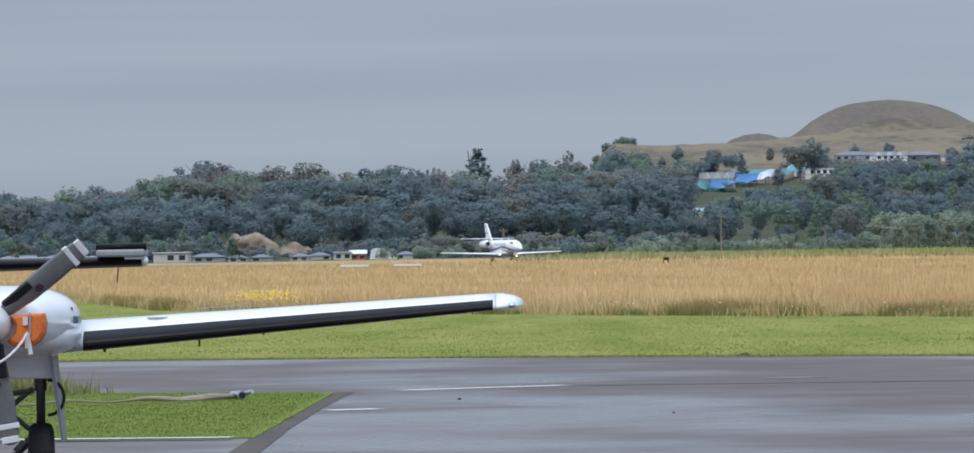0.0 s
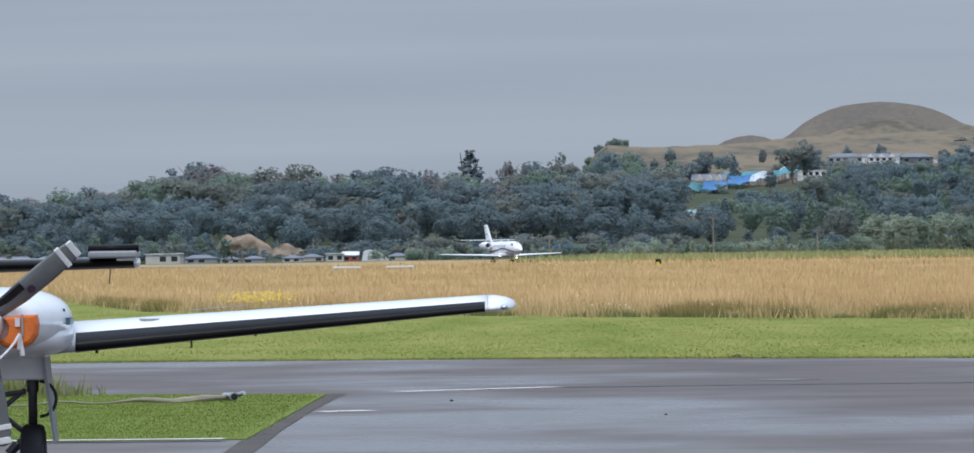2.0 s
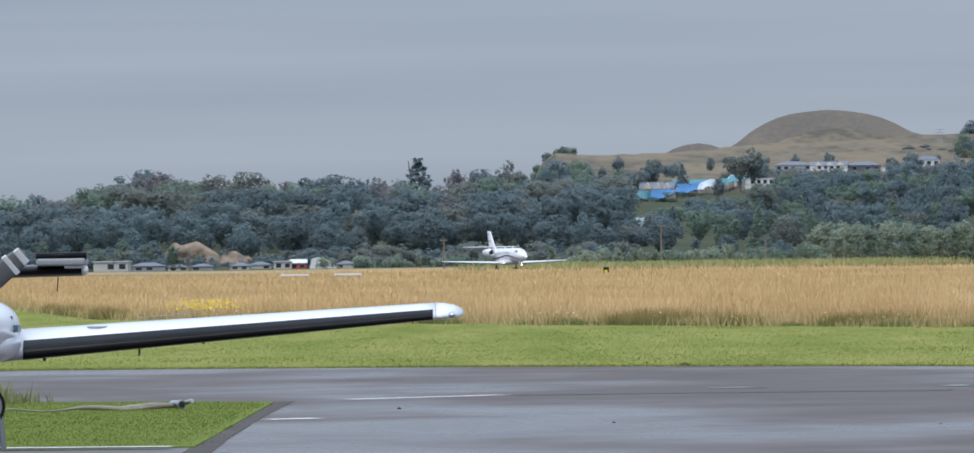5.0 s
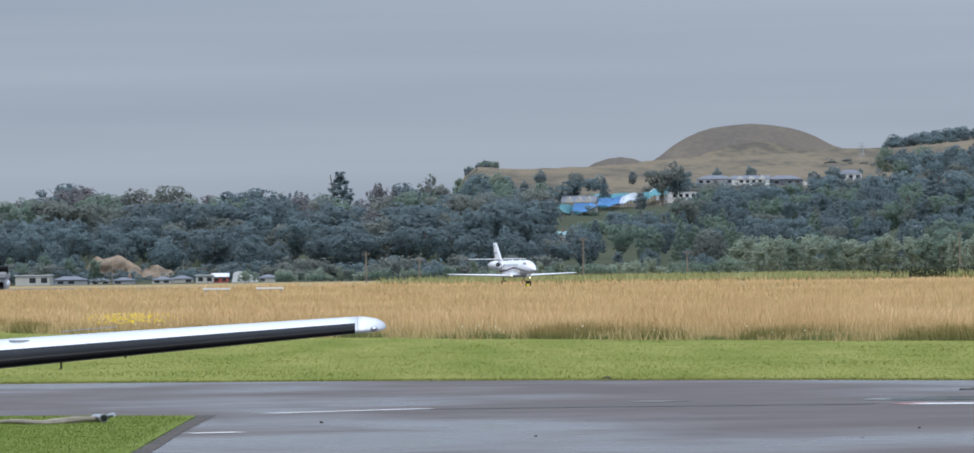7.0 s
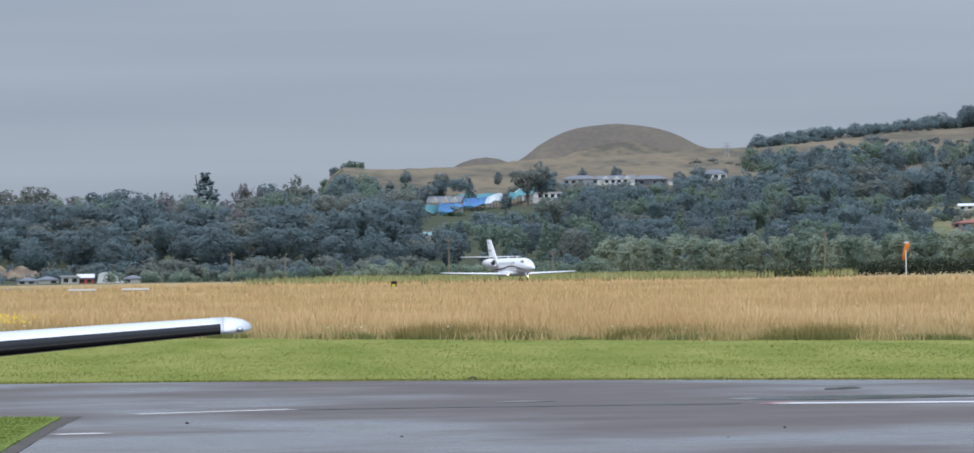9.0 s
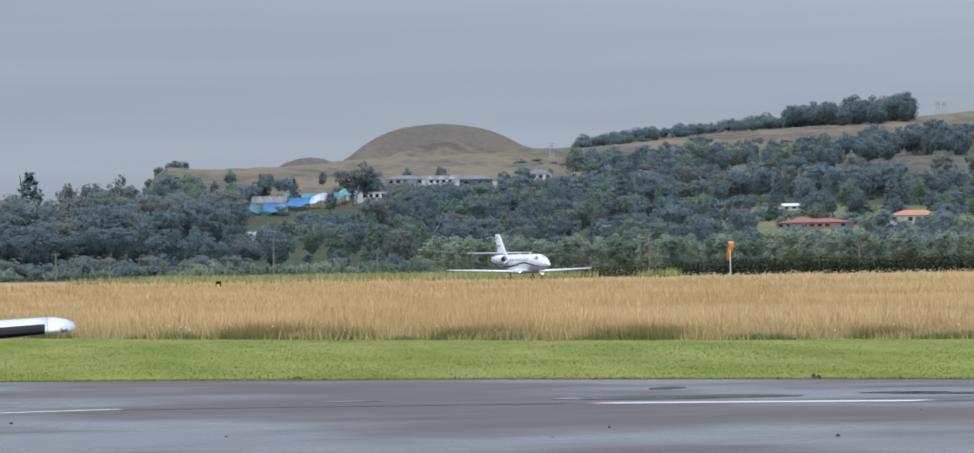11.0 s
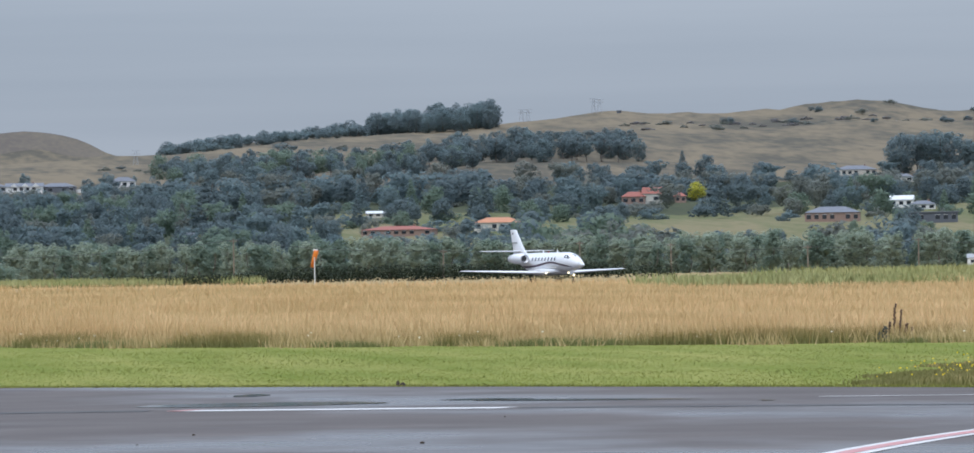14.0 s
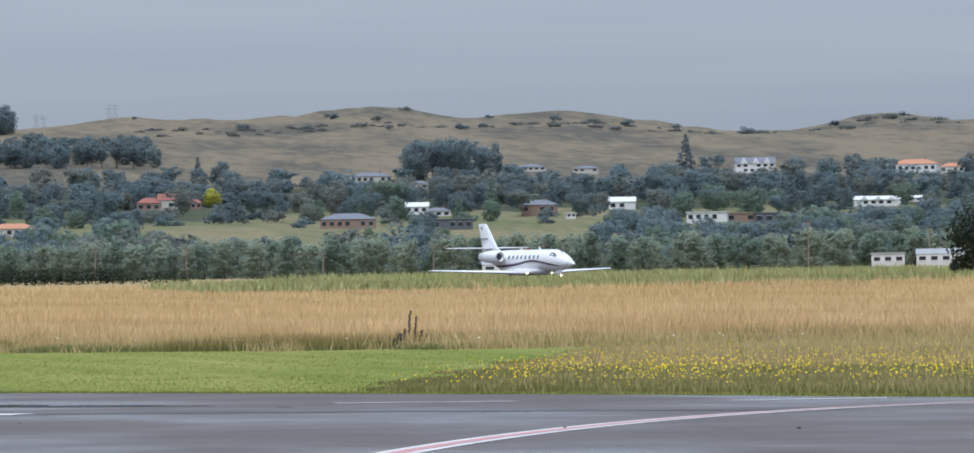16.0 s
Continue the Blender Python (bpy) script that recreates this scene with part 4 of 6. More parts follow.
grove(9.72, 10.4, 3290, 3360, 12, ["round", "gum"], ["deep", "blue"], 17, 21, "tall trees among the houses", "towering over the houses", 1.0)
grove(8.3, 14.5, 3900, 4250, 30, ["bush"], ["olive", "deep"], 2.5, 5, "scrub on the ridge", "on the bare ridge", 1.5)
ridge_scrub = {}
grove(7.6, 14.8, 3980, 4090, 110, ["bush"], ["olive", "plum"], 1.0, 2.4, "scrub", "below the bare ridge", 2.6, ridge_scrub)
grove(3.6, 7.6, 3700, 3900, 40, ["bush"], ["olive", "deep"], 1.0, 2.6, "scrub", "below the bare ridge", 2.2, ridge_scrub)
plant_wood("ridge_scrub", ridge_scrub, "low grey scrub on the bare hills", 0.3)
# single trees that stand out
WOOD_TREES = (
        (-0.06, 2440, "spruce", "deep", 26.5, 1.65, "rising above the wood"), (-0.2, 2445, "round", "deep", 19.5, 0.7, "rising above the wood"), (-0.17, 2440, "round", "deep", 18, 0.65, "rising above the wood"),
        (-0.44, 2440, "cypress", "deep", 19.5, 0.8, "rising above the wood"), (-0.39, 2440, "cypress", "deep", 20, 0.8, "rising above the wood"), (-0.31, 2440, "cypress", "deep", 19, 1.0, "rising above the wood"),
        (-1.42, 2470, "spruce", "blue", 20.5, 0.6, "rising above the wood"), (0.26, 2440, "gum", "plum", 23, 0.5, "rising above the wood"), (0.62, 2440, "gum", "olive", 22.5, 0.9, "rising above the wood"),
        (-3.0, 2440, "round", "deep", 21, 1.0, "rising above the wood"), (-2.1, 2440, "gum", "plum", 20.5, 1.3, "rising above the wood"))
SLOPE_TREES = (
        (2.42, 3040, "gum", "olive", 18.5, 1.25, "beside the hillside houses"), (2.52, 3045, "gum", "blue", 15, 1.2, "beside the hillside houses"), (1.75, 3250, "round", "olive", 10, 1.3, "on the dry hillside"),
        (1.2, 3300, "bush", "plum", 6, 1.2, "on the dry hillside"), (2.25, 2960, "round", "deep", 8, 1.2, "beside the hillside houses"),
        (8.253, 2960, "round", "gold", 8.0, 1.6, "beside a red-roofed house"), (11.9, 3330, "spruce", "deep", 20, 1.0, "among the houses"), (12.7, 2700, "spruce", "deep", 17, 1.0, "among the houses"),
        (4.48, 2560, "spruce", "deep", 19, 1.5, "on the long slope"), (3.97, 2640, "round", "deep", 15, 1.0, "on the long slope"), (4.05, 2650, "round", "deep", 14, 1.0, "on the long slope"),
        (7.55, 2440, "round", "deep", 13, 1.9, "standing alone on the slope"), (7.45, 2450, "round", "blue", 11, 1.6, "standing alone on the slope"), (8.15, 3350, "spruce", "deep", 12, 1.0, "under the ridge"),
        (-1.95, 2030, "willow", "fresh", 7.5, 1.6, "among the houses"), (-0.5, 2000, "bush", "fresh", 4, 0.9, "beyond the runway"), (6.0, 3600, "bush", "olive", 6, 1.4, "under the ridge"),
        (14.12, 850, "round", "night", 10.0, 1.1, "beside the airfield sheds"), (14.3, 846, "round", "night", 9.0, 1.2, "beside the airfield sheds"), (13.98, 860, "bush", "night", 3.5, 0.5, "beside the airfield sheds"))
for b, d, kind, tone, h, wide, where in WOOD_TREES + SLOPE_TREES:
    p = spot(b, d)
    p.z = ground_height(p.x, p.y) - 0.1
    tree(kind, tone, 5, p, h, 20 + b * 50, wide, "", where)
# the dark hedge beyond the runway
rng = np.random.default_rng(8)
lobes = []
for k in range(190):
    b = 3.7 + 4.4 * k / 189
    if b > 7.6 and k % 3 == 0:
        continue
    tall = 0.62 + 0.38 * smooth(4.5, 5.4, b) - 0.25 * smooth(7.3, 7.9, b)
    p = spot(b, 1250 + rng.uniform(-1.5, 1.5))
    lobes.append((p.x, p.y, rng.uniform(1.2, 1.6) * tall, rng.uniform(0.8, 1.2), rng.uniform(1.35, 1.6) * tall))
v, f, nn = leaf_cloud(lobes, 14000, 0.17, rng)
tagged(new("hedge", raw_mesh("hedge", v, f, foliage("leaves_hedge", (0.03, 0.042, 0.026), (0.045, 0.058, 0.034)))), "dark clipped hedge beyond the runway", "hedge", kind="stuff")
th = thing("thistle_plant", Matrix.Translation((30.9, 181.4, 0)), "grey-green thistle bush at the field edge", "plant")
v, f, nn = leaf_cloud([(0, 0, 0.14, 0.16, 0.14), (0.05, 0, 0.3, 0.07, 0.12), (-0.12, 0, 0.1, 0.1, 0.08)], 240, 0.03, rng)
part("leaves", raw_mesh("leaves", v, f, foliage("leaves_thistle", (0.1, 0.11, 0.1), (0.13, 0.14, 0.12))), LEAVES["blue"], th)
part("stem", tubed((0, 0, -0.02), (0.04, 0, 0.36), 0.012, n=6), BARK, th)
# ---- the business jet ----
JET_GROUND = 0.0
STRIPE = material("maroon_stripe", (0.07, 0.03, 0.05), (0.05, 0.025, 0.045), rough=0.4)
NAVY = material("navy_paint", (0.03, 0.035, 0.06), (0.04, 0.045, 0.07), rough=0.4)
LANDING = glow("landing_light", (1.0, 0.88, 0.55), 5.0)
JET_WHITE = material("jet_white", (0.84, 0.84, 0.85), (0.78, 0.79, 0.81), rough=0.3, scale=0.6, fine=4, coat=0.4)


CABIN_GLASS = material("cabin_glass", (0.12, 0.13, 0.15), (0.16, 0.17, 0.19), rough=0.15, scale=1, fine=4)


def fuselage_ring(y):
    """Half width, half height and centre height of the jet's hull."""
    if y < -5.2:
        t = smooth(-9.4, -5.2, y) ** 0.55
        return 0.1 + 0.97 * t, 0.08 + 0.99 * t, 2.12 + 0.33 * t
    if y > 3.5:
        t = smooth(3.5, 10.4, y)
        return 1.07 * (1 - 0.86 * t), 1.07 * (1 - 0.8 * t), 2.45 + 0.62 * t
    return 1.07, 1.07, 2.45


def build_jet():
    j = thing("business_jet", pose(0, 0, 0), "white twin-engine business jet rolling along the runway", "aircraft")
    ys = [-9.4, -9.3, -9.1, -8.7, -8.2, -7.6, -7, -6.3, -5.6, -5, -3, 0, 3.5, 5, 6.5, 8, 9.2, 10.2]
    part("fuselage", loft([oval(0, y, fuselage_ring(y)[2], fuselage_ring(y)[0], fuselage_ring(y)[1], 28) for y in ys]), JET_WHITE, j, smooth=True)
    # belly fairing
    part("belly_fairing", loft([oval(0, y, 1.5, w, h, 20) for y, w, h in ((-4.2, 0.3, 0.1), (-3, 1.05, 0.36), (0, 1.25, 0.42), (3, 1.15, 0.4), (5, 0.3, 0.12))]), JET_WHITE, j, smooth=True)
    for side in (-1, 1):
        w = part("wing", loft([aerofoil(side * x, yf, z, c, th * c, camber=0.015) for x, yf, z, c, th in
                               ((0.9, -2.3, 1.3, 3.7, 0.13), (3.6, -0.9, 1.42, 2.6, 0.12), (9.3, 1.1, 1.64, 1.25, 0.1), (9.62, 1.45, 1.66, 0.7, 0.07))]), JET_WHITE, j, smooth=True)
        part("flap", boxed(*sorted((side * 1.6, side * 6.2)), 0, 0.3, 0, 0.03), JET_WHITE, w, "white trailing edge flap").matrix_local = pose(0, 1.62, 1.36, 0, -side * 2.4, 0)
        part("landing_light", boxed(side * 1.3 - 0.08, side * 1.3 + 0.08, -2.32, -2.15, 1.25, 1.35, bevel=0.03), LANDING, w, "lit landing light")
        part("stabilizer", loft([aerofoil(side * x, yf, z, c, 0.1 * c, camber=0) for x, yf, z, c in ((0.05, 7.2, 3.72, 1.9), (4.25, 8.35, 3.76, 0.95))]), JET_WHITE, j, smooth=True)
        # engine nacelle with open intake
        n = thing("engine", pose(side * 1.66, 0, 2.9), "", "")
        n.parent = j
        body = part("nacelle", loft([oval(0, y, 0, r, r, 24) for y, r in ((3.0, 0.32), (2.72, 0.38), (2.64, 0.43), (2.72, 0.48), (3.1, 0.56), (4.0, 0.6), (5.2, 0.55), (6.5, 0.4), (6.5, 0.34))], cap=False), JET_WHITE, n, smooth=True)
        part("fan", loft([oval(0, 3.0, 0, 0.33, 0.33, 24), oval(0, 2.97, 0, 0.16, 0.16, 24), oval(0, 2.8, 0, 0.03, 0.03, 24)]), DARK_METAL, n, "dark fan disc in the intake")
        part("intake_lip", loft([oval(0, y, 0, r, r, 24) for y, r in ((2.74, 0.38), (2.63, 0.42), (2.63, 0.45), (2.74, 0.492))], cap=False), METAL, n, "polished intake lip", smooth=True)
        part("exhaust", loft([oval(0, y, 0, r, r, 20) for y, r in ((6.4, 0.32), (6.8, 0.28), (6.8, 0.18))]), DARK_METAL, n, smooth=True)
        part("pylon", boxed(*sorted((side * 0.85, side * 1.3)), 3.2, 5.4, 2.85, 3.08, bevel=0.05), JET_WHITE, j)
        # main gear
        g = part("main_gear_leg", tubed((side * 1.5, 0.9, 1.5), (side * 1.5, 0.9, 0.32), 0.09, 0.07), DARK_METAL, j)
        for dx in (-0.2, 0.2):
            part("wheel", tubed((side * 1.5 + dx - 0.1, 0.9, 0.36), (side * 1.5 + dx + 0.1, 0.9, 0.36), 0.36, n=20), BLACK, g)
        # cabin windows stand a hair proud of the hull
        for k in range(8):
            y = -3.9 + 0.86 * k
            bmw = boxed(-0.03, 0.03, y - 0.14, y + 0.14, -0.18, 0.18, bevel=0.02)
            wob = part("window", bmw, CABIN_GLASS, j, "grey oval cabin window")
            wob.matrix_local = Matrix.Translation((side * 1.0, 0, 2.82)) @ pose(0, 0, 0, 0, -side * 20, 0)
        # cheat line under the windows, sweeping up to the tail
        bm = bmesh.new()
        prev = None
        for k in range(27):
            y = -7.6 + 0.5 * k
            rx, rz, cz = fuselage_ring(y)
            t = (y + 7.6) / 13
            zc = -0.42 + 0.42 * bump(y, -2.8, 3.0)
            if y > 2:
                zc -= 0.1 * (y - 2) * 0.3
            hw = 0.1 * min(1, (k + 1) / 4)
            pair = []
            for dz in (-hw, hw):
                zz = max(-0.98, min(0.98, (zc + dz) / rz))
                pair.append(bm.verts.new((side * (rx * math.sqrt(1 - zz * zz) + 0.012), y, cz + zz * rz)))
            if prev:
                bm.faces.new((prev[0], prev[1], pair[1], pair[0]))
            prev = pair
        part("cheat_line", bm, STRIPE, j, "thin maroon stripe along the hull")
        # windscreen panes
        bm = bmesh.new()
        pane = [(0.06, -7.55, 0.62), (0.62, -7.1, 0.5), (0.66, -6.6, 0.86), (0.06, -6.75, 1.02)]
        for px, py, pz in pane:
            rx, rz, cz = fuselage_ring(py)
            xx = px
            q = min(0.98, abs(xx) / rx)
            bm.verts.new((side * xx, py, cz + rz * math.sqrt(1 - q * q) + 0.02))
        bm.faces.new(list(bm.verts))
        part("windscreen_pane", bm, GLASS, j, "dark cockpit glass")
        bm = bmesh.new()
        for py, ang in ((-7.05, 32), (-6.0, 30), (-6.05, 52), (-6.55, 55)):
            rx, rz, cz = fuselage_ring(py)
            bm.verts.new((side * (rx * math.cos(radians(ang)) + 0.015), py, cz + rz * math.sin(radians(ang)) + 0.015))
        bm.faces.new(list(bm.verts))
        part("side_window", bm, GLASS, j, "dark cockpit side glass")
    # fin, built as a swept section standing up
    fin = []
    for z, y0, c in ((3.1, 4.6, 5.2), (3.7, 6.4, 3.3), (6.0, 8.7, 1.75), (6.08, 8.95, 1.4)):
        fin.append([(p[2] * 1.0, p[1], z) for p in aerofoil(0, y0, 0, c, 0.1 * min(c, 2.6), camber=0)])
    f = part("fin", loft(fin), JET_WHITE, j, smooth=True)
    for side in (-1, 1):
        part("registration", boxed(side * 0.1 - 0.06, side * 0.1 + 0.06, 8.3, 9.7, 4.55, 4.72), GREY, f, "grey bar of unreadable lettering")
    part("tail_badge", boxed(-0.1, 0.1, 9.5, 9.75, 5.55, 5.75), NAVY, f)
    part("radome", loft([oval(0, y, fuselage_ring(y)[2], fuselage_ring(y)[0] + 0.006, fuselage_ring(y)[1] + 0.006, 24) for y in (-9.41, -9.25, -9.0, -8.6)]), JET_WHITE, j, smooth=True)
    g = part("nose_gear_leg", tubed((0, -6.4, 1.6), (0, -6.5, 0.28), 0.06), DARK_METAL, j)
    part("nose_wheel", tubed((-0.1, -6.5, 0.27), (0.1, -6.5, 0.27), 0.27, n=20), BLACK, g)
    part("taxi_light", tubed((0, -6.62, 1.05), (0, -6.72, 1.05), 0.08), LANDING, g, "lit taxi light")
    part("nose_gear_door", boxed(-0.3, -0.27, -7.2, -6.2, 1.15, 1.62), JET_WHITE, j)
    for y, h in ((-2.6, 0.32), (1.2, 0.3)):
        part("antenna", loft([[(-0.03, y, 3.5), (0.03, y, 3.5), (0.03, y + 0.4, 3.5), (-0.03, y + 0.4, 3.5)],
                              [(-0.02, y + 0.25, 3.5 + h), (0.02, y + 0.25, 3.5 + h), (0.02, y + 0.45, 3.5 + h), (-0.02, y + 0.45, 3.5 + h)]]), JET_WHITE, j)
    part("beacon", tubed((0, 0, 3.5), (0, 0, 3.65), 0.08), material("red_lens", (0.5, 0.03, 0.02), rough=0.2), j, "red beacon lens")
    return j


jet = build_jet()

# ---- the parked twin ----
TWIN = spot(-3.82, 61.5)
BOOT = material("deicing_boot", (0.006, 0.006, 0.007), (0.014, 0.014, 0.015), rough=0.28, scale=1.5, fine=14, stretch=(0.4, 1, 1), spec=0.1)
ORANGE = material("orange_canvas", (0.75, 0.19, 0.03), (0.6, 0.13, 0.02), rough=0.75, scale=6, fine=40, bump=0.5)
BLADE = material("propeller_grey", (0.13, 0.135, 0.135), (0.17, 0.175, 0.175), rough=0.45, scale=3, fine=30)
ROPE = material("white_cord", (0.7, 0.68, 0.68), (0.55, 0.5, 0.52), rough=0.9, scale=20, fine=120)
TWIN_WHITE = material("twin_white", (0.8, 0.81, 0.82), (0.72, 0.73, 0.75), rough=0.28, scale=1.0, fine=7, coat=0.5)


def nacelle_shape(y):
    """Half width, half height, centre height and squareness of the engine cowling behind the propeller."""
    t = smooth(0.1, 1.15, y)
    return 0.44 + 0.22 * t, 0.235 + 0.06 * t, 1.47 + 0.0 * t, 2.4


def wing_section(x, grow=0.0):
    t = (x - 0.5) / (4.3 - 0.5)
    chord = 2.05 - 0.9 * t
    return aerofoil(x, 1.25 + 0.25 * t - grow, 1.235 + 0.292 * t, chord + grow, (0.225 - 0.115 * t) + grow * 2, camber=0.055, n=16)


def blade_mesh(bm, turn):
    rings = []
    for r, w, th, tw in ((0.1, 0.05, 0.05, 50), (0.2, 0.075, 0.04, 42), (0.4, 0.1, 0.026, 30), (0.7, 0.098, 0.016, 22), (0.93, 0.085, 0.01, 17), (1.0, 0.06, 0.006, 16), (1.016, 0.02, 0.004, 16)):
        ring = []
        for a in range(10):
            c, s = math.cos(a * math.pi / 5), math.sin(a * math.pi / 5)
            p = Vector((w * c, th * s, r))
            ring.append(pose(0, 0, 0, 0, 0, tw) @ p)
        rings.append([pose(0, 0, 0, 0, turn, 0) @ p for p in ring])
    b2 = loft(rings)
    me = mesh_of(b2, "blade")
    bm.from_mesh(me)


def build_twin():
    tw = thing("parked_twin_aircraft", Matrix.Translation(TWIN), "white twin-propeller aircraft parked with orange intake covers", "aircraft")
    # cowling
    ys = (0.08, 0.14, 0.25, 0.45, 0.8, 1.15, 1.8, 2.6, 3.3)
    rings = []
    for y in ys:
        w, h, cz, pw = nacelle_shape(y)
        k = 0.72 if y == 0.08 else (0.9 if y == 0.14 else (0.97 if y == 0.25 else 1))
        fade = 1 - 0.75 * smooth(1.6, 3.4, y)
        rings.append(oval(0, y, cz + 0.05 * (1 - fade), w * k * fade, h * k * fade, 32, pw))
    cowl = part("engine_cowling", loft(rings), TWIN_WHITE, tw, smooth=True)
    # lower cowl blends into the wing root
    part("nacelle_fairing", loft([oval(0.0, y, 1.34, w, h, 24, 2.6) for y, w, h in ((0.5, 0.4, 0.1), (0.8, 0.6, 0.17), (1.2, 0.68, 0.19), (2.2, 0.66, 0.19), (3.2, 0.3, 0.1))]), TWIN_WHITE, tw, smooth=True)
    part("gear_bay_panel", boxed(-0.05, 0.45, 1.1, 1.9, 0.98, 1.2, bevel=0.02), TWIN_WHITE, tw, "white panel over the wheel bay")
    # cowl trim stripes
    for z0, z1, mat, lab in ((1.53, 1.575, STRIPE, "maroon trim flash"), (1.44, 1.5, material("teal_trim", (0.06, 0.13, 0.17), (0.05, 0.11, 0.15), rough=0.4), "teal trim flash")):
        part("trim_flash", boxed(0.585 - (z0 - 1.44) * 0.45, 0.668 - (z0 - 1.44) * 0.5, 0.98, 1.5, z0, z1), mat, cowl, lab)
    # spinner and propeller
    prop = thing("propeller", pose(0, 0, 1.46), "", "")
    prop.parent = tw
    part("spinner", loft([oval(0, y, 0, r, r, 24) for y, r in ((-0.34, 0.02), (-0.3, 0.07), (-0.2, 0.125), (-0.08, 0.16), (0.06, 0.175), (0.1, 0.175))]), TWIN_WHITE, prop, "white spinner", smooth=True)
    TIP = material("blade_tip_white", (0.75, 0.75, 0.75), (0.68, 0.68, 0.68), rough=0.5)
    for turn in (51, 171, 291):
        bm = bmesh.new()
        blade_mesh(bm, turn)
        bl = part("blade", bm, BLADE, prop, smooth=True)
        back = pose(0, 0, 0, 0, turn, 0)
        for r0, r1, w, mat in ((0.84, 0.885, 0.096, TIP), (0.945, 1.0, 0.074, TIP), (0.18, 0.46, 0.06, BLACK)):
            if mat is BLACK:
                ob = part("deicing_strip", boxed(-0.096, -0.02, -0.034, 0.0, r0, r1, bevel=0.006), mat, bl, "black de-icing strip")
                ob.matrix_local = back @ pose(0, 0, 0, 0, 0, 34)
            else:
                ob = part("tip_band", boxed(-w, w, -0.016, 0.016, r0, r1, bevel=0.006), mat, bl, "white tip band")
                ob.matrix_local = back @ pose(0, 0, 0, 0, 0, 18)
        lg = part("blade_badge", tubed((0.02, -0.04, 0.5), (0.02, 0.0, 0.5), 0.035, n=16), STRIPE, bl, "small round badge")
        lg.matrix_local = back @ pose(0, 0, 0, 0, 0, 28)
    # orange intake covers, a cord between them
    for side in (-1, 1):
        pts = [(0.17, 0.075), (0.3, 0.09), (0.44, 0.095), (0.455, 0.02), (0.445, -0.07), (0.4, -0.14), (0.33, -0.175), (0.24, -0.18), (0.17, -0.165), (0.13, -0.13), (0.2, -0.08), (0.215, 0.0)]
        ring = lambda y, k: [(side * (0.3 + (px - 0.3) * k), y, 1.46 - 0.02 + (pz) * k) for px, pz in pts]
        cv = part("intake_cover", loft([ring(0.3, 1.0), ring(0.05, 1.0), ring(-0.015, 0.95), ring(-0.03, 0.8)]), ORANGE, tw, "orange padded intake cover", smooth=False)
        part("cover_tag", boxed(side * 0.29 - 0.02, side * 0.29 + 0.02, -0.05, -0.02, 1.44, 1.51), ROPE, cv)
        part("cover_strap", boxed(side * 0.33 - 0.008, side * 0.33 + 0.008, -0.045, -0.02, 1.36, 1.54), GREY, cv)
    bm = bmesh.new()
    prev = None
    for k in range(15):
        t = k / 14
        p = Vector((0.31 - 0.62 * t, -0.1 - 0.25 * math.sin(math.pi * t), 1.38 - 0.26 * math.sin(math.pi * min(1, t * 1.0)) ** 0.8))
        if prev is not None:
            tube(bm, prev, p, 0.011, n=6)
        prev = p
    part("cord", bm, ROPE, tw, "white cord between the covers")
    bm = bmesh.new()
    tube(bm, (0.31, -0.06, 1.38), (0.33, -0.06, 1.2), 0.012, 0.022, n=6)
    tube(bm, (0.31, -0.06, 1.38), (0.3, -0.06, 1.25), 0.012, 0.016, n=6)
    part("cord_tassel", bm, ROPE, tw)
    # wing
    xs = (0.45, 1.2, 2.2, 3.2, 4.0, 4.16)
    wing = part("wing", loft([wing_section(x) for x in xs]), TWIN_WHITE, tw, smooth=True)
    t0 = wing_section(4.16)
    mid = [Vector(p) for p in t0]
    c = sum(mid, Vector()) / len(mid)
    tip = [[tuple(c + (Vector(p) - c) * k + Vector((dx, (1 - k) * 0.16, (1 - k) * -0.01))) for p in t0] for k, dx in ((1, 0.003), (0.97, 0.07), (0.8, 0.16), (0.5, 0.22), (0.15, 0.245))]
    part("wing_tip", loft(tip), TWIN_WHITE, wing, "white rounded wing tip", smooth=True)
    part("tip_light", loft([oval(4.3, 1.5 + dy, 1.53, r, r * 0.8, 10) for dy, r in ((-0.06, 0.01), (-0.03, 0.03), (0.04, 0.035))]), METAL, wing, "clear navigation light", smooth=True)

    def boot(x):
        s = wing_section(x, 0.004)
        n = len(s)
        up, dn = 3, 4
        return [s[i] for i in range(up, 0, -1)] + [s[0]] + [s[n - i] for i in range(1, dn + 1)]
    bm = bmesh.new()
    rows = [[bm.verts.new(p) for p in boot(x)] for x in (0.69, 1.2, 2.2, 3.2, 4.14)]
    for a, b in zip(rows, rows[1:]):
        for i in range(len(a) - 1):
            bm.faces.new((a[i], a[i + 1], b[i + 1], b[i]))
    part("deicing_boot", bm, BOOT, wing, "black rubber de-icing boot", smooth=True)
    part("landing_light_strip", boxed(1.78, 2.25, 1.3, 1.33, 1.4, 1.408), METAL, wing, "thin metal seam").matrix_local = pose(0, 0.0, 0.012, 0, -4.3, 0)
    part("fuel_cap", tubed((1.3, 1.75, 1.44), (1.3, 1.75, 1.475), 0.09, n=18), GREY, wing, "grey fuel cap")
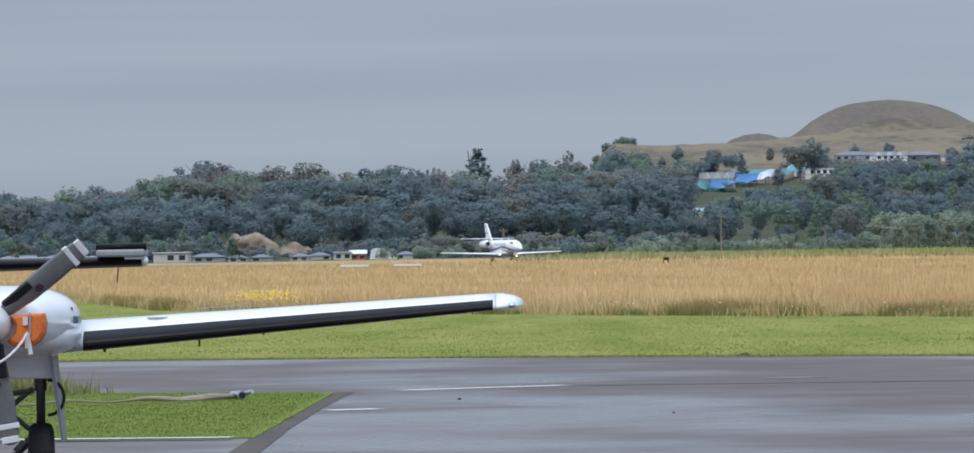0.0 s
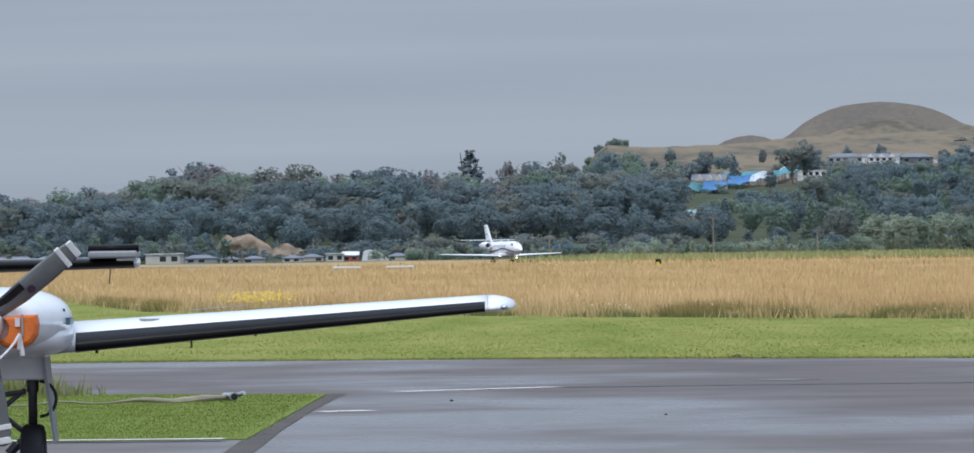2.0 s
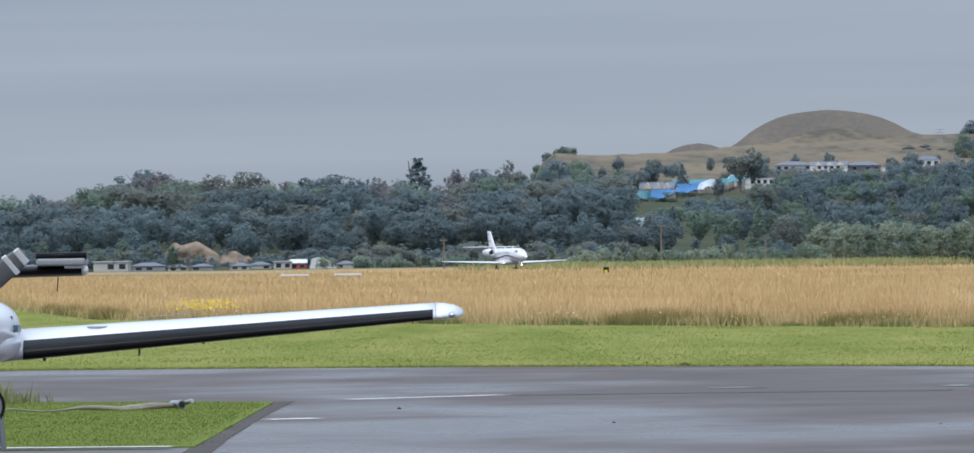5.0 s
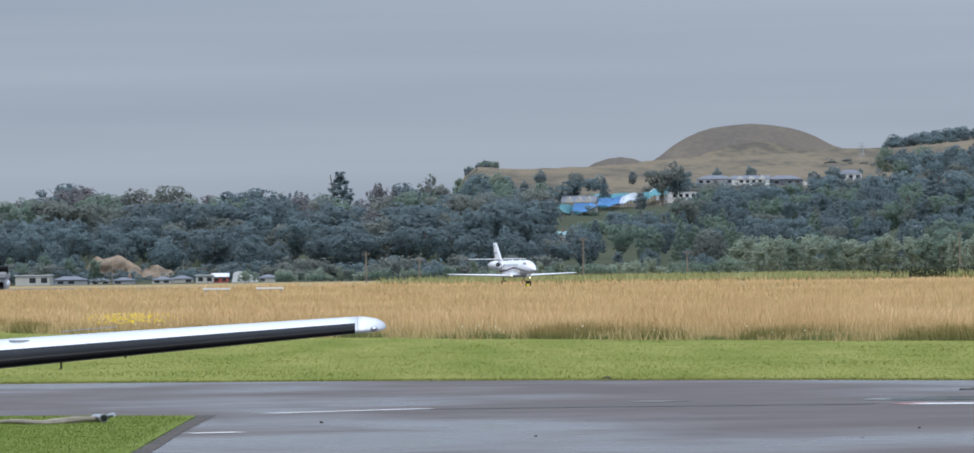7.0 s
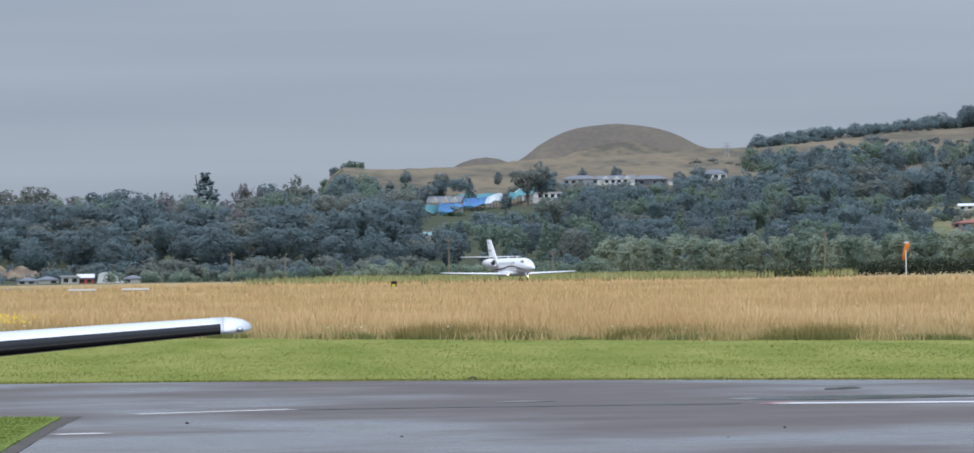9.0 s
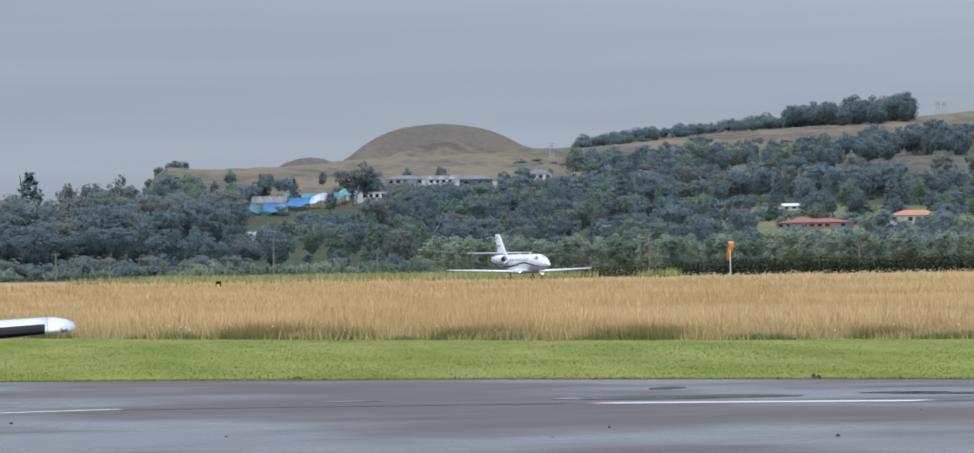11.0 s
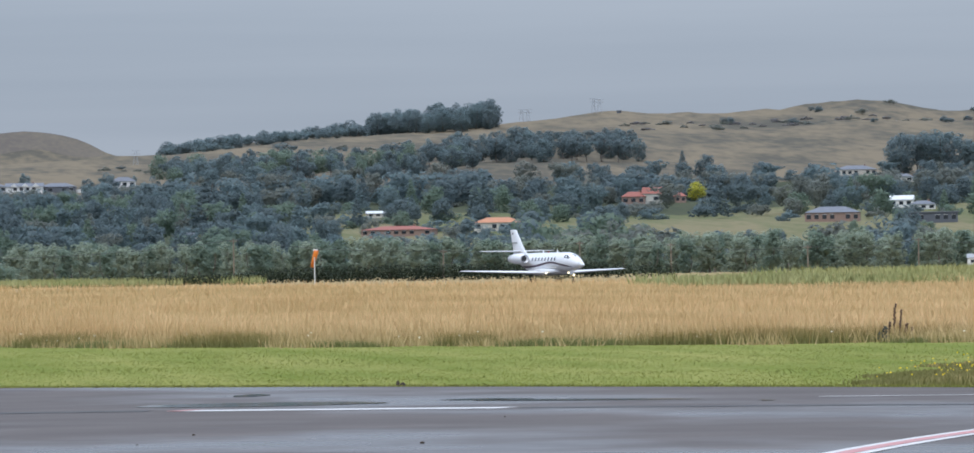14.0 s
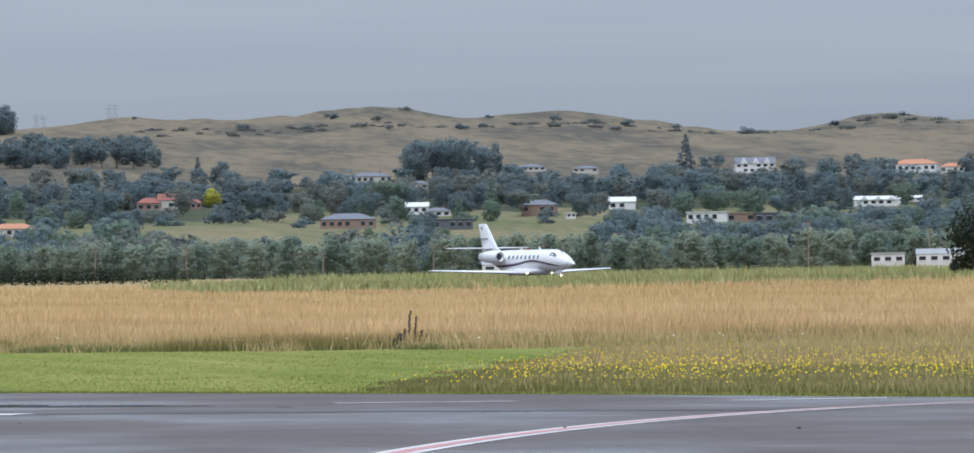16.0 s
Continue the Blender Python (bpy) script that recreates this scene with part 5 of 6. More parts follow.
    part("pitot_mast", tubed((1.66, 1.5, 1.36), (1.66, 1.5, 1.225), 0.009), DARK_METAL, wing)
    part("drain", tubed((0.86, 1.5, 1.3), (0.86, 1.5, 1.19), 0.014), DARK_METAL, wing)
    part("drain", tubed((2.2, 1.55, 1.4), (2.2, 1.55, 1.315), 0.01), DARK_METAL, wing)
    # main gear
    leg = part("main_gear_leg", tubed((0.33, 1.25, 1.16), (0.33, 1.25, 0.6), 0.038, n=14), DARK_METAL, tw, "dark oleo leg", smooth=True)
    part("oleo_piston", tubed((0.33, 1.25, 0.74), (0.33, 1.25, 0.48), 0.028, n=14), METAL, leg, smooth=True)
    part("leg_collar", tubed((0.33, 1.25, 0.98), (0.33, 1.25, 0.88), 0.052, n=14), DARK_METAL, leg)
    part("lower_collar", tubed((0.32, 1.25, 0.56), (0.32, 1.25, 0.46), 0.05, n=14), DARK_METAL, leg)
    bm = bmesh.new()
    for a, b in (((0.27, 1.2, 0.9), (0.05, 1.12, 0.72)), ((0.05, 1.12, 0.72), (0.27, 1.2, 0.53)), ((0.27, 1.2, 0.88), (0.1, 1.12, 0.86))):
        tube(bm, a, b, 0.022, n=8)
    part("torque_link", bm, DARK_METAL, leg)
    bm = bmesh.new()
    prev = None
    for k in range(9):
        a = math.pi * k / 8
        p = (0.39 + 0.14 * math.sin(a), 1.22, 0.82 + 0.15 * math.cos(a))
        if prev:
            tube(bm, prev, p, 0.014, n=6)
        prev = p
    part("brake_hose", bm, BLACK, leg, "black brake hose")
    bm = bmesh.new()
    prev = None
    for p in ((0.32, 1.25, 0.48), (0.2, 1.25, 0.44), (0.12, 1.25, 0.36), (0.1, 1.25, 0.24), (0.12, 1.25, 0.12)):
        if prev:
            tube(bm, prev, p, 0.04, n=8)
        prev = p
    part("axle_fork", bm, DARK_METAL, leg)
    wheel = part("wheel", loft([oval(0, 0, 0, 0.001, 0.001, 8), oval(0, 0.001, 0, 0.001, 0.001, 8)]), BLACK, leg)
    wheel.matrix_local = pose(0.33, 1.25, 0.305)
    prof = [(-0.06, 0.15), (-0.085, 0.2), (-0.1, 0.25), (-0.088, 0.285), (-0.06, 0.303), (0, 0.305), (0.06, 0.303), (0.088, 0.285), (0.1, 0.25), (0.085, 0.2), (0.06, 0.15)]
    bm = loft([[(px, pr * math.cos(a * math.pi / 14), pr * math.sin(a * math.pi / 14)) for a in range(28)] for px, pr in prof], cap=False)
    part("tyre", bm, BLACK, wheel, "black rubber tyre", smooth=True)
    part("rim", tubed((-0.07, 0, 0), (0.07, 0, 0), 0.155, n=20), GREY, wheel)
    part("gear_door", loft([[(0.42, 1.0, 1.17), (0.45, 1.0, 1.17), (0.45, 1.75, 1.17), (0.42, 1.75, 1.17)], [(0.505, 1.1, 0.46), (0.525, 1.1, 0.46), (0.525, 1.6, 0.46), (0.505, 1.6, 0.46)]]), GREY, tw, "grey wheel well door hanging open")
    part("door_link", tubed((0.36, 1.3, 1.16), (0.44, 1.3, 1.02), 0.03), DARK_METAL, tw)
    # fuselage and tail, mostly beyond the view
    part("fuselage", loft([oval(-2.05, y, z, w, h, 24, 2.3) for y, w, h, z in ((-1.6, 0.08, 0.08, 1.35), (-1.2, 0.3, 0.3, 1.4), (0, 0.52, 0.6, 1.5), (1.5, 0.64, 0.78, 1.6), (4, 0.64, 0.75, 1.6), (7, 0.4, 0.5, 1.75), (9.3, 0.12, 0.25, 1.9))]), TWIN_WHITE, tw, smooth=True)
    part("wing_stub", loft([wing_section(-1.8), wing_section(0.46)]), TWIN_WHITE, tw, smooth=True)
    part("nose_gear_leg", tubed((-2.05, -0.6, 1.2), (-2.05, -0.7, 0.25), 0.05), DARK_METAL, tw)
    part("nose_wheel", tubed((-2.13, -0.7, 0.22), (-1.97, -0.7, 0.22), 0.22, n=20), BLACK, tw)
    tp = part("tailplane", loft([aerofoil(x, 7.85 + (x + 2.05) * 0.1, 1.915 + (x + 2.05) * 0.012, 1.3 - 0.12 * (x + 2.05), 0.15 - 0.016 * (x + 2.05), camber=0) for x in (-2.0, 0, 0.87, 0.9)]), TWIN_WHITE, tw, "tailplane with black leading edge", smooth=True)
    bm = bmesh.new()
    rows = []
    for x in (-1.6, 0.0, 0.875):
        s = aerofoil(x, 7.845 + (x + 2.05) * 0.1, 1.915 + (x + 2.05) * 0.012, 1.3 - 0.12 * (x + 2.05), 0.157 - 0.016 * (x + 2.05), camber=0)
        rows.append([bm.verts.new(p) for p in [s[i] for i in range(3, 0, -1)] + [s[0]] + [s[-i] for i in range(1, 6)]])
    for a, b in zip(rows, rows[1:]):
        for i in range(len(a) - 1):
            bm.faces.new((a[i], a[i + 1], b[i + 1], b[i]))
    part("deicing_boot", bm, BOOT, tp, "black rubber de-icing boot", smooth=True)
    part("horn_balance", boxed(0.46, 0.92, 7.95, 8.6, 1.99, 2.06, bevel=0.02), GREY, tp, "grey elevator horn")
    part("horn_cover", tubed((0.46, 8.0, 2.075), (0.93, 8.0, 2.08), 0.038, n=12), BOOT, tp, "black foam tube over the horn", smooth=True)
    part("tail_light", boxed(0.72, 0.91, 8.0, 8.3, 1.965, 1.992, bevel=0.01), TWIN_WHITE, tp)
    part("static_wick", tubed((0.62, 8.9, 1.9), (0.6, 9.05, 1.75), 0.006, n=5), DARK_METAL, tp)
    return tw


twin = build_twin()
# ---- houses on the slope and in the town ----
WALLS = {
    "white": material("white_render", (0.72, 0.72, 0.7), (0.62, 0.62, 0.61), rough=0.8, scale=0.6, fine=6),
    "cream": material("cream_render", (0.55, 0.52, 0.46), (0.47, 0.45, 0.4), rough=0.8, scale=0.6, fine=6),
    "grey": material("grey_cladding", (0.36, 0.37, 0.38), (0.3, 0.31, 0.32), rough=0.8, scale=0.6, fine=6),
    "dark": material("dark_cladding", (0.09, 0.1, 0.12), (0.12, 0.13, 0.15), rough=0.7, scale=0.6, fine=6),
    "brown": material("brown_brick", (0.3, 0.2, 0.16), (0.24, 0.17, 0.14), rough=0.9, scale=0.8, fine=9),
    "red": material("red_cladding", (0.5, 0.1, 0.08), (0.42, 0.09, 0.08), rough=0.7, scale=0.8, fine=9),
}
ROOFS = {
    "white": material("white_iron", (0.7, 0.71, 0.72), (0.6, 0.61, 0.62), rough=0.5, scale=0.4, fine=5),
    "slate": material("slate_grey_roof", (0.17, 0.18, 0.21), (0.13, 0.14, 0.16), rough=0.6, scale=0.5, fine=5),
    "teal": material("teal_iron", (0.2, 0.32, 0.33), (0.17, 0.27, 0.28), rough=0.5, scale=0.5, fine=5),
    "redroof": material("red_tile_roof", (0.34, 0.12, 0.09), (0.27, 0.1, 0.08), rough=0.8, scale=0.6, fine=6),
    "orange": material("terracotta_roof", (0.52, 0.24, 0.13), (0.44, 0.2, 0.12), rough=0.8, scale=0.6, fine=6),
    "tan": material("tan_roof", (0.42, 0.33, 0.2), (0.35, 0.28, 0.18), rough=0.8, scale=0.6, fine=6),
}
ROOF_WORDS = {"white": "pale iron", "slate": "slate-grey", "teal": "teal iron", "redroof": "red tiled", "orange": "terracotta", "tan": "tan"}


def roof_bm(kind, w, dp, z0, rise, over):
    bm = bmesh.new()
    x, y = w / 2 + over, dp / 2 + over
    if kind == "flat":
        box(bm, -x, x, -y, y, z0, z0 + max(0.25, rise * 0.4))
        return bm
    inset = min(y, x * 0.8) if kind == "hip" else 0.0
    low = [bm.verts.new(p) for p in ((-x, -y, z0), (x, -y, z0), (x, y, z0), (-x, y, z0))]
    a, b = bm.verts.new((-x + inset, 0, z0 + rise)), bm.verts.new((x - inset, 0, z0 + rise))
    bm.faces.new((low[0], low[1], b, a))
    bm.faces.new((low[2], low[3], a, b))
    bm.faces.new((low[1], low[2], b))
    bm.faces.new((low[3], low[0], a))
    bm.faces.new(low)
    return bm


def house(b, d, w, h, roof, wall, roofing, index):
    p = spot(b, d)
    p.z = ground_height(p.x, p.y)
    hs = thing("house", Matrix.Translation(p) @ pose(0, 0, 0, 0, 0, -b + ((index * 37) % 21 - 10)), f"{wall} {'low' if h < 4 else 'two-storey'} house with {ROOF_WORDS[roofing]} {roof} roof", "house", "houses on the slope" if d > 2100 else "houses in the town")
    dp = max(5.0, w * 0.55)
    rise = h * (0.4 if roof != "flat" else 0.2)
    top = h - rise
    part("wall", boxed(-w / 2, w / 2, -dp / 2, dp / 2, -2.5, top), WALLS[wall], hs)
    r = part("roof", roof_bm(roof, w, dp, top + 0.004, rise, 0.35), ROOFS[roofing], hs)
    if roof == "gable" and w > 12:
        for gx in (-w * 0.28, w * 0.02, w * 0.3):
            bmg = bmesh.new()
            f = [bmg.verts.new(q) for q in ((gx - 1.7, -dp / 2 - 0.5, top - 0.2), (gx + 1.7, -dp / 2 - 0.5, top - 0.2), (gx, -dp / 2 - 0.5, top + rise * 0.9))]
            k = [bmg.verts.new(q) for q in ((gx - 1.7, 0, top - 0.2), (gx + 1.7, 0, top - 0.2), (gx, 0, top + rise * 0.9))]
            bmg.faces.new(f)
            bmg.faces.new((f[0], f[2], k[2], k[0]))
            bmg.faces.new((f[1], k[1], k[2], f[2]))
            part("dormer", bmg, WALLS[wall], r)
    n = max(2, int(w / 2.6))
    rows = 1 if top < 4 else 2
    wh = min(1.5, top / rows * 0.55)
    if top > 1.0:
        for lv in range(rows):
            for k in range(n):
                if (k * 7 + index + lv) % 5 == 0:
                    continue
                wx = -w / 2 + w * (k + 0.5) / n
                ww = w / n * 0.55
                z = top * (lv + 0.52) / rows
                wd = part("window", boxed(wx - ww / 2, wx + ww / 2, -dp / 2 - 0.03, -dp / 2 + 0.05, z - wh / 2, z + wh / 2), GLASS, hs)
                part("window_frame", boxed(wx - ww / 2 - 0.08, wx + ww / 2 + 0.08, -dp / 2 - 0.05, -dp / 2 - 0.031, z + wh / 2, z + wh / 2 + 0.1), WALLS["white"], wd)
    if index % 3 == 0 and roof != "flat":
        part("chimney", boxed(w * 0.2, w * 0.2 + 0.8, -0.4, 0.4, top, h + 0.6), WALLS["brown"], hs)
    return hs


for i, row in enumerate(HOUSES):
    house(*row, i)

# the white dome tent in the town
p = spot(-0.8, 2010)
tent = thing("dome_tent", Matrix.Translation(p), "white rounded fabric shelter among the houses", "tent")
part("cover", loft([[(x * 1.0, y, 0) for x in (-3.6,)] * 1 + [(-3.6 + 7.2 * t, y, (3.0 * math.sin(math.pi * (0.12 + 0.88 * t) ** 0.7) ** 0.75) if 0 < t < 1 else 0) for t in [k / 14 for k in range(1, 15)]] for y in (-4, 4)]), WALLS["white"], tent)

# blue and green nets over the terraces
NETS = [("blue_net", material("blue_net", (0.04, 0.17, 0.42), (0.07, 0.25, 0.5), rough=0.7, scale=0.3, fine=3), "bright blue netting"),
        ("teal_net", material("teal_net", (0.05, 0.21, 0.24), (0.08, 0.27, 0.29), rough=0.7, scale=0.3, fine=3), "teal netting"),
        ("white_net", material("white_net", (0.6, 0.64, 0.66), (0.5, 0.55, 0.58), rough=0.7, scale=0.3, fine=3), "white netting")]


def net(k, b0, b1, d0, d1, z0, z1):
    """A sagging sheet over a terrace, on posts, tilted up to fit the camera's view."""
    name, mat, words = NETS[k]
    nb = 14
    th = thing(name, pose(0, 0, 0), f"{words} stretched over a terraced slope", "netting", "nets over the terraces")
    verts, faces = [], []
    for i in range(nb + 1):
        t = i / nb
        for j in range(5):
            s = j / 4
            p = spot(b0 + (b1 - b0) * t + 0.02 * s, d0 + (d1 - d0) * t + 30 * s)
            q = spot(b0 + (b1 - b0) * t, d0 + (d1 - d0) * t)
            g = ground_height(q.x, q.y)
            verts.append((p.x, p.y, g + z0 + (z1 - z0) * t + 3.4 * s + 0.18 * math.sin(i * 2.1 + j) - 0.3 * math.sin(math.pi * s)))
    for i in range(nb):
        for j in range(4):
            faces.append((i * 5 + j, (i + 1) * 5 + j, (i + 1) * 5 + j + 1, i * 5 + j + 1))
    part("sheet", raw_mesh("sheet", verts, faces, mat), mat, th)
    for i in range(0, nb + 1, 2):
        x, y, z = verts[i * 5]
        part("post", tubed((x, y, ground_height(x, y) - 1), (x, y, z), 0.12, n=6), WOOD, th)


net(1, 1.53, 2.05, 2735, 2960, 1.0, 1.5)
net(0, 1.72, 2.22, 2800, 3020, 2.2, 2.2)
net(1, 1.70, 2.15, 2900, 3010, 2.6, 2.6)
net(2, 2.08, 2.40, 2960, 3080, 2.4, 2.6)
net(1, 2.25, 2.45, 3020, 3080, 3.0, 3.0)

# white retaining wall beside the houses
for b0, b1, d in ((3.40, 3.66, 3250), (2.45, 2.6, 3060)):
    p, q = spot(b0, d), spot(b1, d)
    p.z, q.z = ground_height(*p.xy), ground_height(*q.xy)
    wl_ = thing("garden_wall", Matrix.Translation(p) @ pose(0, 0, 0, 0, 0, math.degrees(math.atan2(q.y - p.y, q.x - p.x))), "long white garden wall on the slope", "wall")
    part("wall_body", boxed(0, (q - p).length, -0.15, 0.15, -2, 1.5), WALLS["white"], wl_)
    part("coping", boxed(-0.1, (q - p).length + 0.1, -0.25, 0.25, 1.504, 1.65), WALLS["cream"], wl_)

# the clay cliff in the wood
CLAY = material("clay_bank", (0.33, 0.245, 0.17), (0.2, 0.155, 0.115), rough=0.95, scale=0.12, fine=0.9, low=0.4, high=0.6)


def cliff(b0, b1, d, z0, z1, seed):
    verts, faces = [], []
    nb, nz = 24, 10
    for i in range(nb + 1):
        t = i / nb
        env = math.sin(math.pi * (0.03 + 0.94 * t)) ** 0.3 * (0.9 + 0.13 * noise.fractal(Vector((t * 4, seed, 0)), 0.9, 2.0, 4))
        for j in range(nz + 1):
            s = j / nz
            z = -1 + (z0 + (z1 - z0) * t) * s * env
            p = spot(b0 + (b1 - b0) * t, d + 7 * s + 2.0 * noise.fractal(Vector((t * 5, s * 3, seed)), 1.0, 2.0, 4))
            verts.append((p.x, p.y, z))
    for i in range(nb):
        for j in range(nz):
            a = i * (nz + 1) + j
            faces.append((a, a + nz + 1, a + nz + 2, a + 1))
    return tagged(new("clay_cliff", raw_mesh("clay_cliff", verts, faces, CLAY)), "bare tan clay bank below the wood", "cliff", kind="structure")


cliff(-2.02, -1.58, 2114, 11, 8.5, 1.0)
cliff(-1.6, -1.28, 2108, 8, 4.5, 2.0)
cliff(-1.16, -0.84, 2115, 7, 6, 3.0)


def scar(b, z, w, h, lean, seed):
    """A pale slip of bare clay on the domed hill's face, laid just over the turf."""
    verts, faces = [], []
    for j in range(9):
        s = j / 8
        for side in (-1, 1):
            bb = b + math.degrees((lean * s + side * w * (0.6 + 0.5 * noise.noise(Vector((s * 4, seed, side))))) / 4270)
            d = 4270.0
            for _ in range(60):
                q = spot(bb, d)
                if ground_height(q.x, q.y) >= z + h * s:
                    break
                d += 1.0
            q = spot(bb, d - 1.5)
            verts.append((q.x, q.y, ground_height(q.x, q.y) + 0.5))
    for j in range(8):
        faces.append((2 * j, 2 * j + 1, 2 * j + 3, 2 * j + 2))
    return tagged(new("clay_scar", raw_mesh("clay_scar", verts, faces, material("pale_clay", (0.42, 0.38, 0.32), (0.34, 0.3, 0.25), rough=0.95, scale=0.2, fine=1.5, spec=0.05))), "pale clay slip on the domed hill", "bare earth", kind="structure")


scar(2.93, 74, 1.0, 6.5, 4.5, 1.0)
scar(2.7, 72, 0.8, 1.6, 1.0, 4.0)

# ---- poles, wires and pylons ----


def power_pole(b, d, h, arm=1.6, mat=WOOD, label="weathered wooden power pole with a crossarm"):
    p = spot(b, d)
    p.z = ground_height(p.x, p.y) if d > 1850 else 0
    t = thing("power_pole", Matrix.Translation(p), label, "pole", "power poles")
    part("pole", tubed((0, 0, -0.5), (0, 0, h), 0.17, 0.12, n=8), mat, t)
    part("crossarm", boxed(-arm / 2, arm / 2, -0.08, 0.08, h - 0.6, h - 0.42), mat, t)
    for k in (-0.45, 0, 0.45):
        part("insulator", tubed((k * arm, 0, h - 0.42), (k * arm, 0, h - 0.2), 0.06, n=6), GREY, t)
    return p + Vector((0, 0, h - 0.25))


POLES = [(-1.82, 1990, 4.5), (0.13, 1600, 6.6), (0.54, 1600, 5.2), (1.8, 1600, 9.0), (2.6, 1620, 6.0), (4.69, 1620, 9.2), (6.3, 1640, 6.2), (7.35, 1640, 7.5), (8.05, 1640, 6.8), (9.1, 1640, 5.8), (9.95, 1640, 7), (10.8, 1640, 7), (12.83, 1640, 11), (13.76, 1640, 9)]
tops = [power_pole(*q) for q in POLES]
for a, b in zip(tops[3:], tops[4:]):
    bm = bmesh.new()
    prev = None
    for k in range(9):
        t = k / 8
        q = a.lerp(b, t) - Vector((0, 0, 1.0 * 4 * t * (1 - t)))
        if prev is not None:
            tube(bm, prev, q, 0.035, n=4)
        prev = q
    tagged(part("power_line", bm, DARK_METAL, None), "sagging power line between wooden poles", "wire", "power lines")
STEEL = material("galvanised_steel", (0.42, 0.44, 0.47), (0.36, 0.38, 0.41), rough=0.6, metal=0.2)


def pylon(b, d, h):
    p = spot(b, d)
    p.z = ground_height(p.x, p.y) - 0.5
    t = thing("pylon", Matrix.Translation(p), "grey steel lattice pylon on the ridge", "pylon", "pylons on the ridge")
    for sx in (-1, 1):
        for sy in (-1, 1):
            part("leg", tubed((sx * 1.3, sy * 1.3, 0), (sx * 0.5, sy * 0.5, h), 0.08, n=4), STEEL, t)
    for k in range(5):
        z = h * (k + 0.5) / 5
        r = 1.3 - 0.8 * z / h
        part("brace", tubed((-r, -r, z - h / 10), (r, -r, z + h / 10), 0.05, n=4), STEEL, t)
        part("brace", tubed((r, -r, z - h / 10), (-r, -r, z + h / 10), 0.08, n=4), STEEL, t)
    for z in (h * 0.75, h * 0.97):
        part("crossarm", boxed(-2.4, 2.4, -0.15, 0.15, z, z + 0.25), STEEL, t)


for q in ((7.475, 4300, 8.5), (7.52, 4300, 8.0), (6.92, 4310, 7.5), (6.97, 4310, 7.0), (6.58, 4290, 9), (3.95, 4000, 8), (6.74, 4320, 5)):
    pylon(*q)
p = spot(7.67, 4290)
tg = thing("trig_hut", Matrix.Translation((p.x, p.y, ground_height(p.x, p.y))), "small dark hut on the ridge", "hut")
part("wall", boxed(-1.2, 1.2, -1, 1, -1.5, 1.5), WALLS["dark"], tg)
part("roof", boxed(-1.4, 1.4, -1.2, 1.2, 1.504, 1.7), ROOFS["slate"], tg)

# ---- airfield furniture ----
SOCK = material("orange_fabric", (0.85, 0.25, 0.03), (0.75, 0.2, 0.03), rough=0.7, scale=2, fine=20)
p = spot(5.31, 1010)
ws = thing("windsock", Matrix.Translation(p), "orange windsock hanging from a white pole", "windsock")
part("pole", tubed((0, 0, -0.3), (0, 0, 4.8), 0.09, 0.07, n=8), WALLS["white"], ws)
part("hoop", tubed((-0.2, 0, 4.75), (0.45, 0, 4.75), 0.12, n=8), WALLS["white"], ws)
part("sock", loft([oval(0, 0, 0, 0.32, 0.32, 14), oval(0.05, 0.5, 0, 0.34, 0.3, 14), oval(0, 1.3, 0.03, 0.28, 0.26, 14), oval(0.02, 2.4, 0, 0.22, 0.2, 14)]), SOCK, ws, "limp orange fabric tube", smooth=True).matrix_local = pose(0.25, 0, 4.75, -78, 0, 0) @ pose(0, 0, 0, 0, 0, 14)
MARK_Y = material("marker_yellow", (0.8, 0.7, 0.03), (0.7, 0.6, 0.03), rough=0.5)
mk = thing("taxiway_marker", Matrix.Translation(spot(1.375, 795)), "black and yellow runway marker board in the grass", "sign")
part("board", boxed(-0.3, 0.3, -0.05, 0.05, 0.25, 0.95, bevel=0.02), BLACK, mk)
part("panel", boxed(-0.2, 0.12, -0.07, -0.054, 0.3, 0.62), MARK_Y, mk, "yellow panel")
for k in (-0.22, 0.22):
    part("leg", tubed((k, 0, -0.1), (k, 0, 0.3), 0.03, n=6), DARK_METAL, mk)
for b in (-1.02, -0.61):
    mb = thing("runway_board", Matrix.Translation(spot(b, 700)), "low white runway marker board in the grass", "sign", "white marker boards")
    part("panel", boxed(-1.3, 1.3, -0.3, 0.3, 0.62, 0.8, bevel=0.03), WALLS["white"], mb)
    for k in (-1.0, 0, 1.0):
        part("support", boxed(k - 0.06, k + 0.06, -0.2, 0.2, -0.1, 0.62), WALLS["grey"], mb)


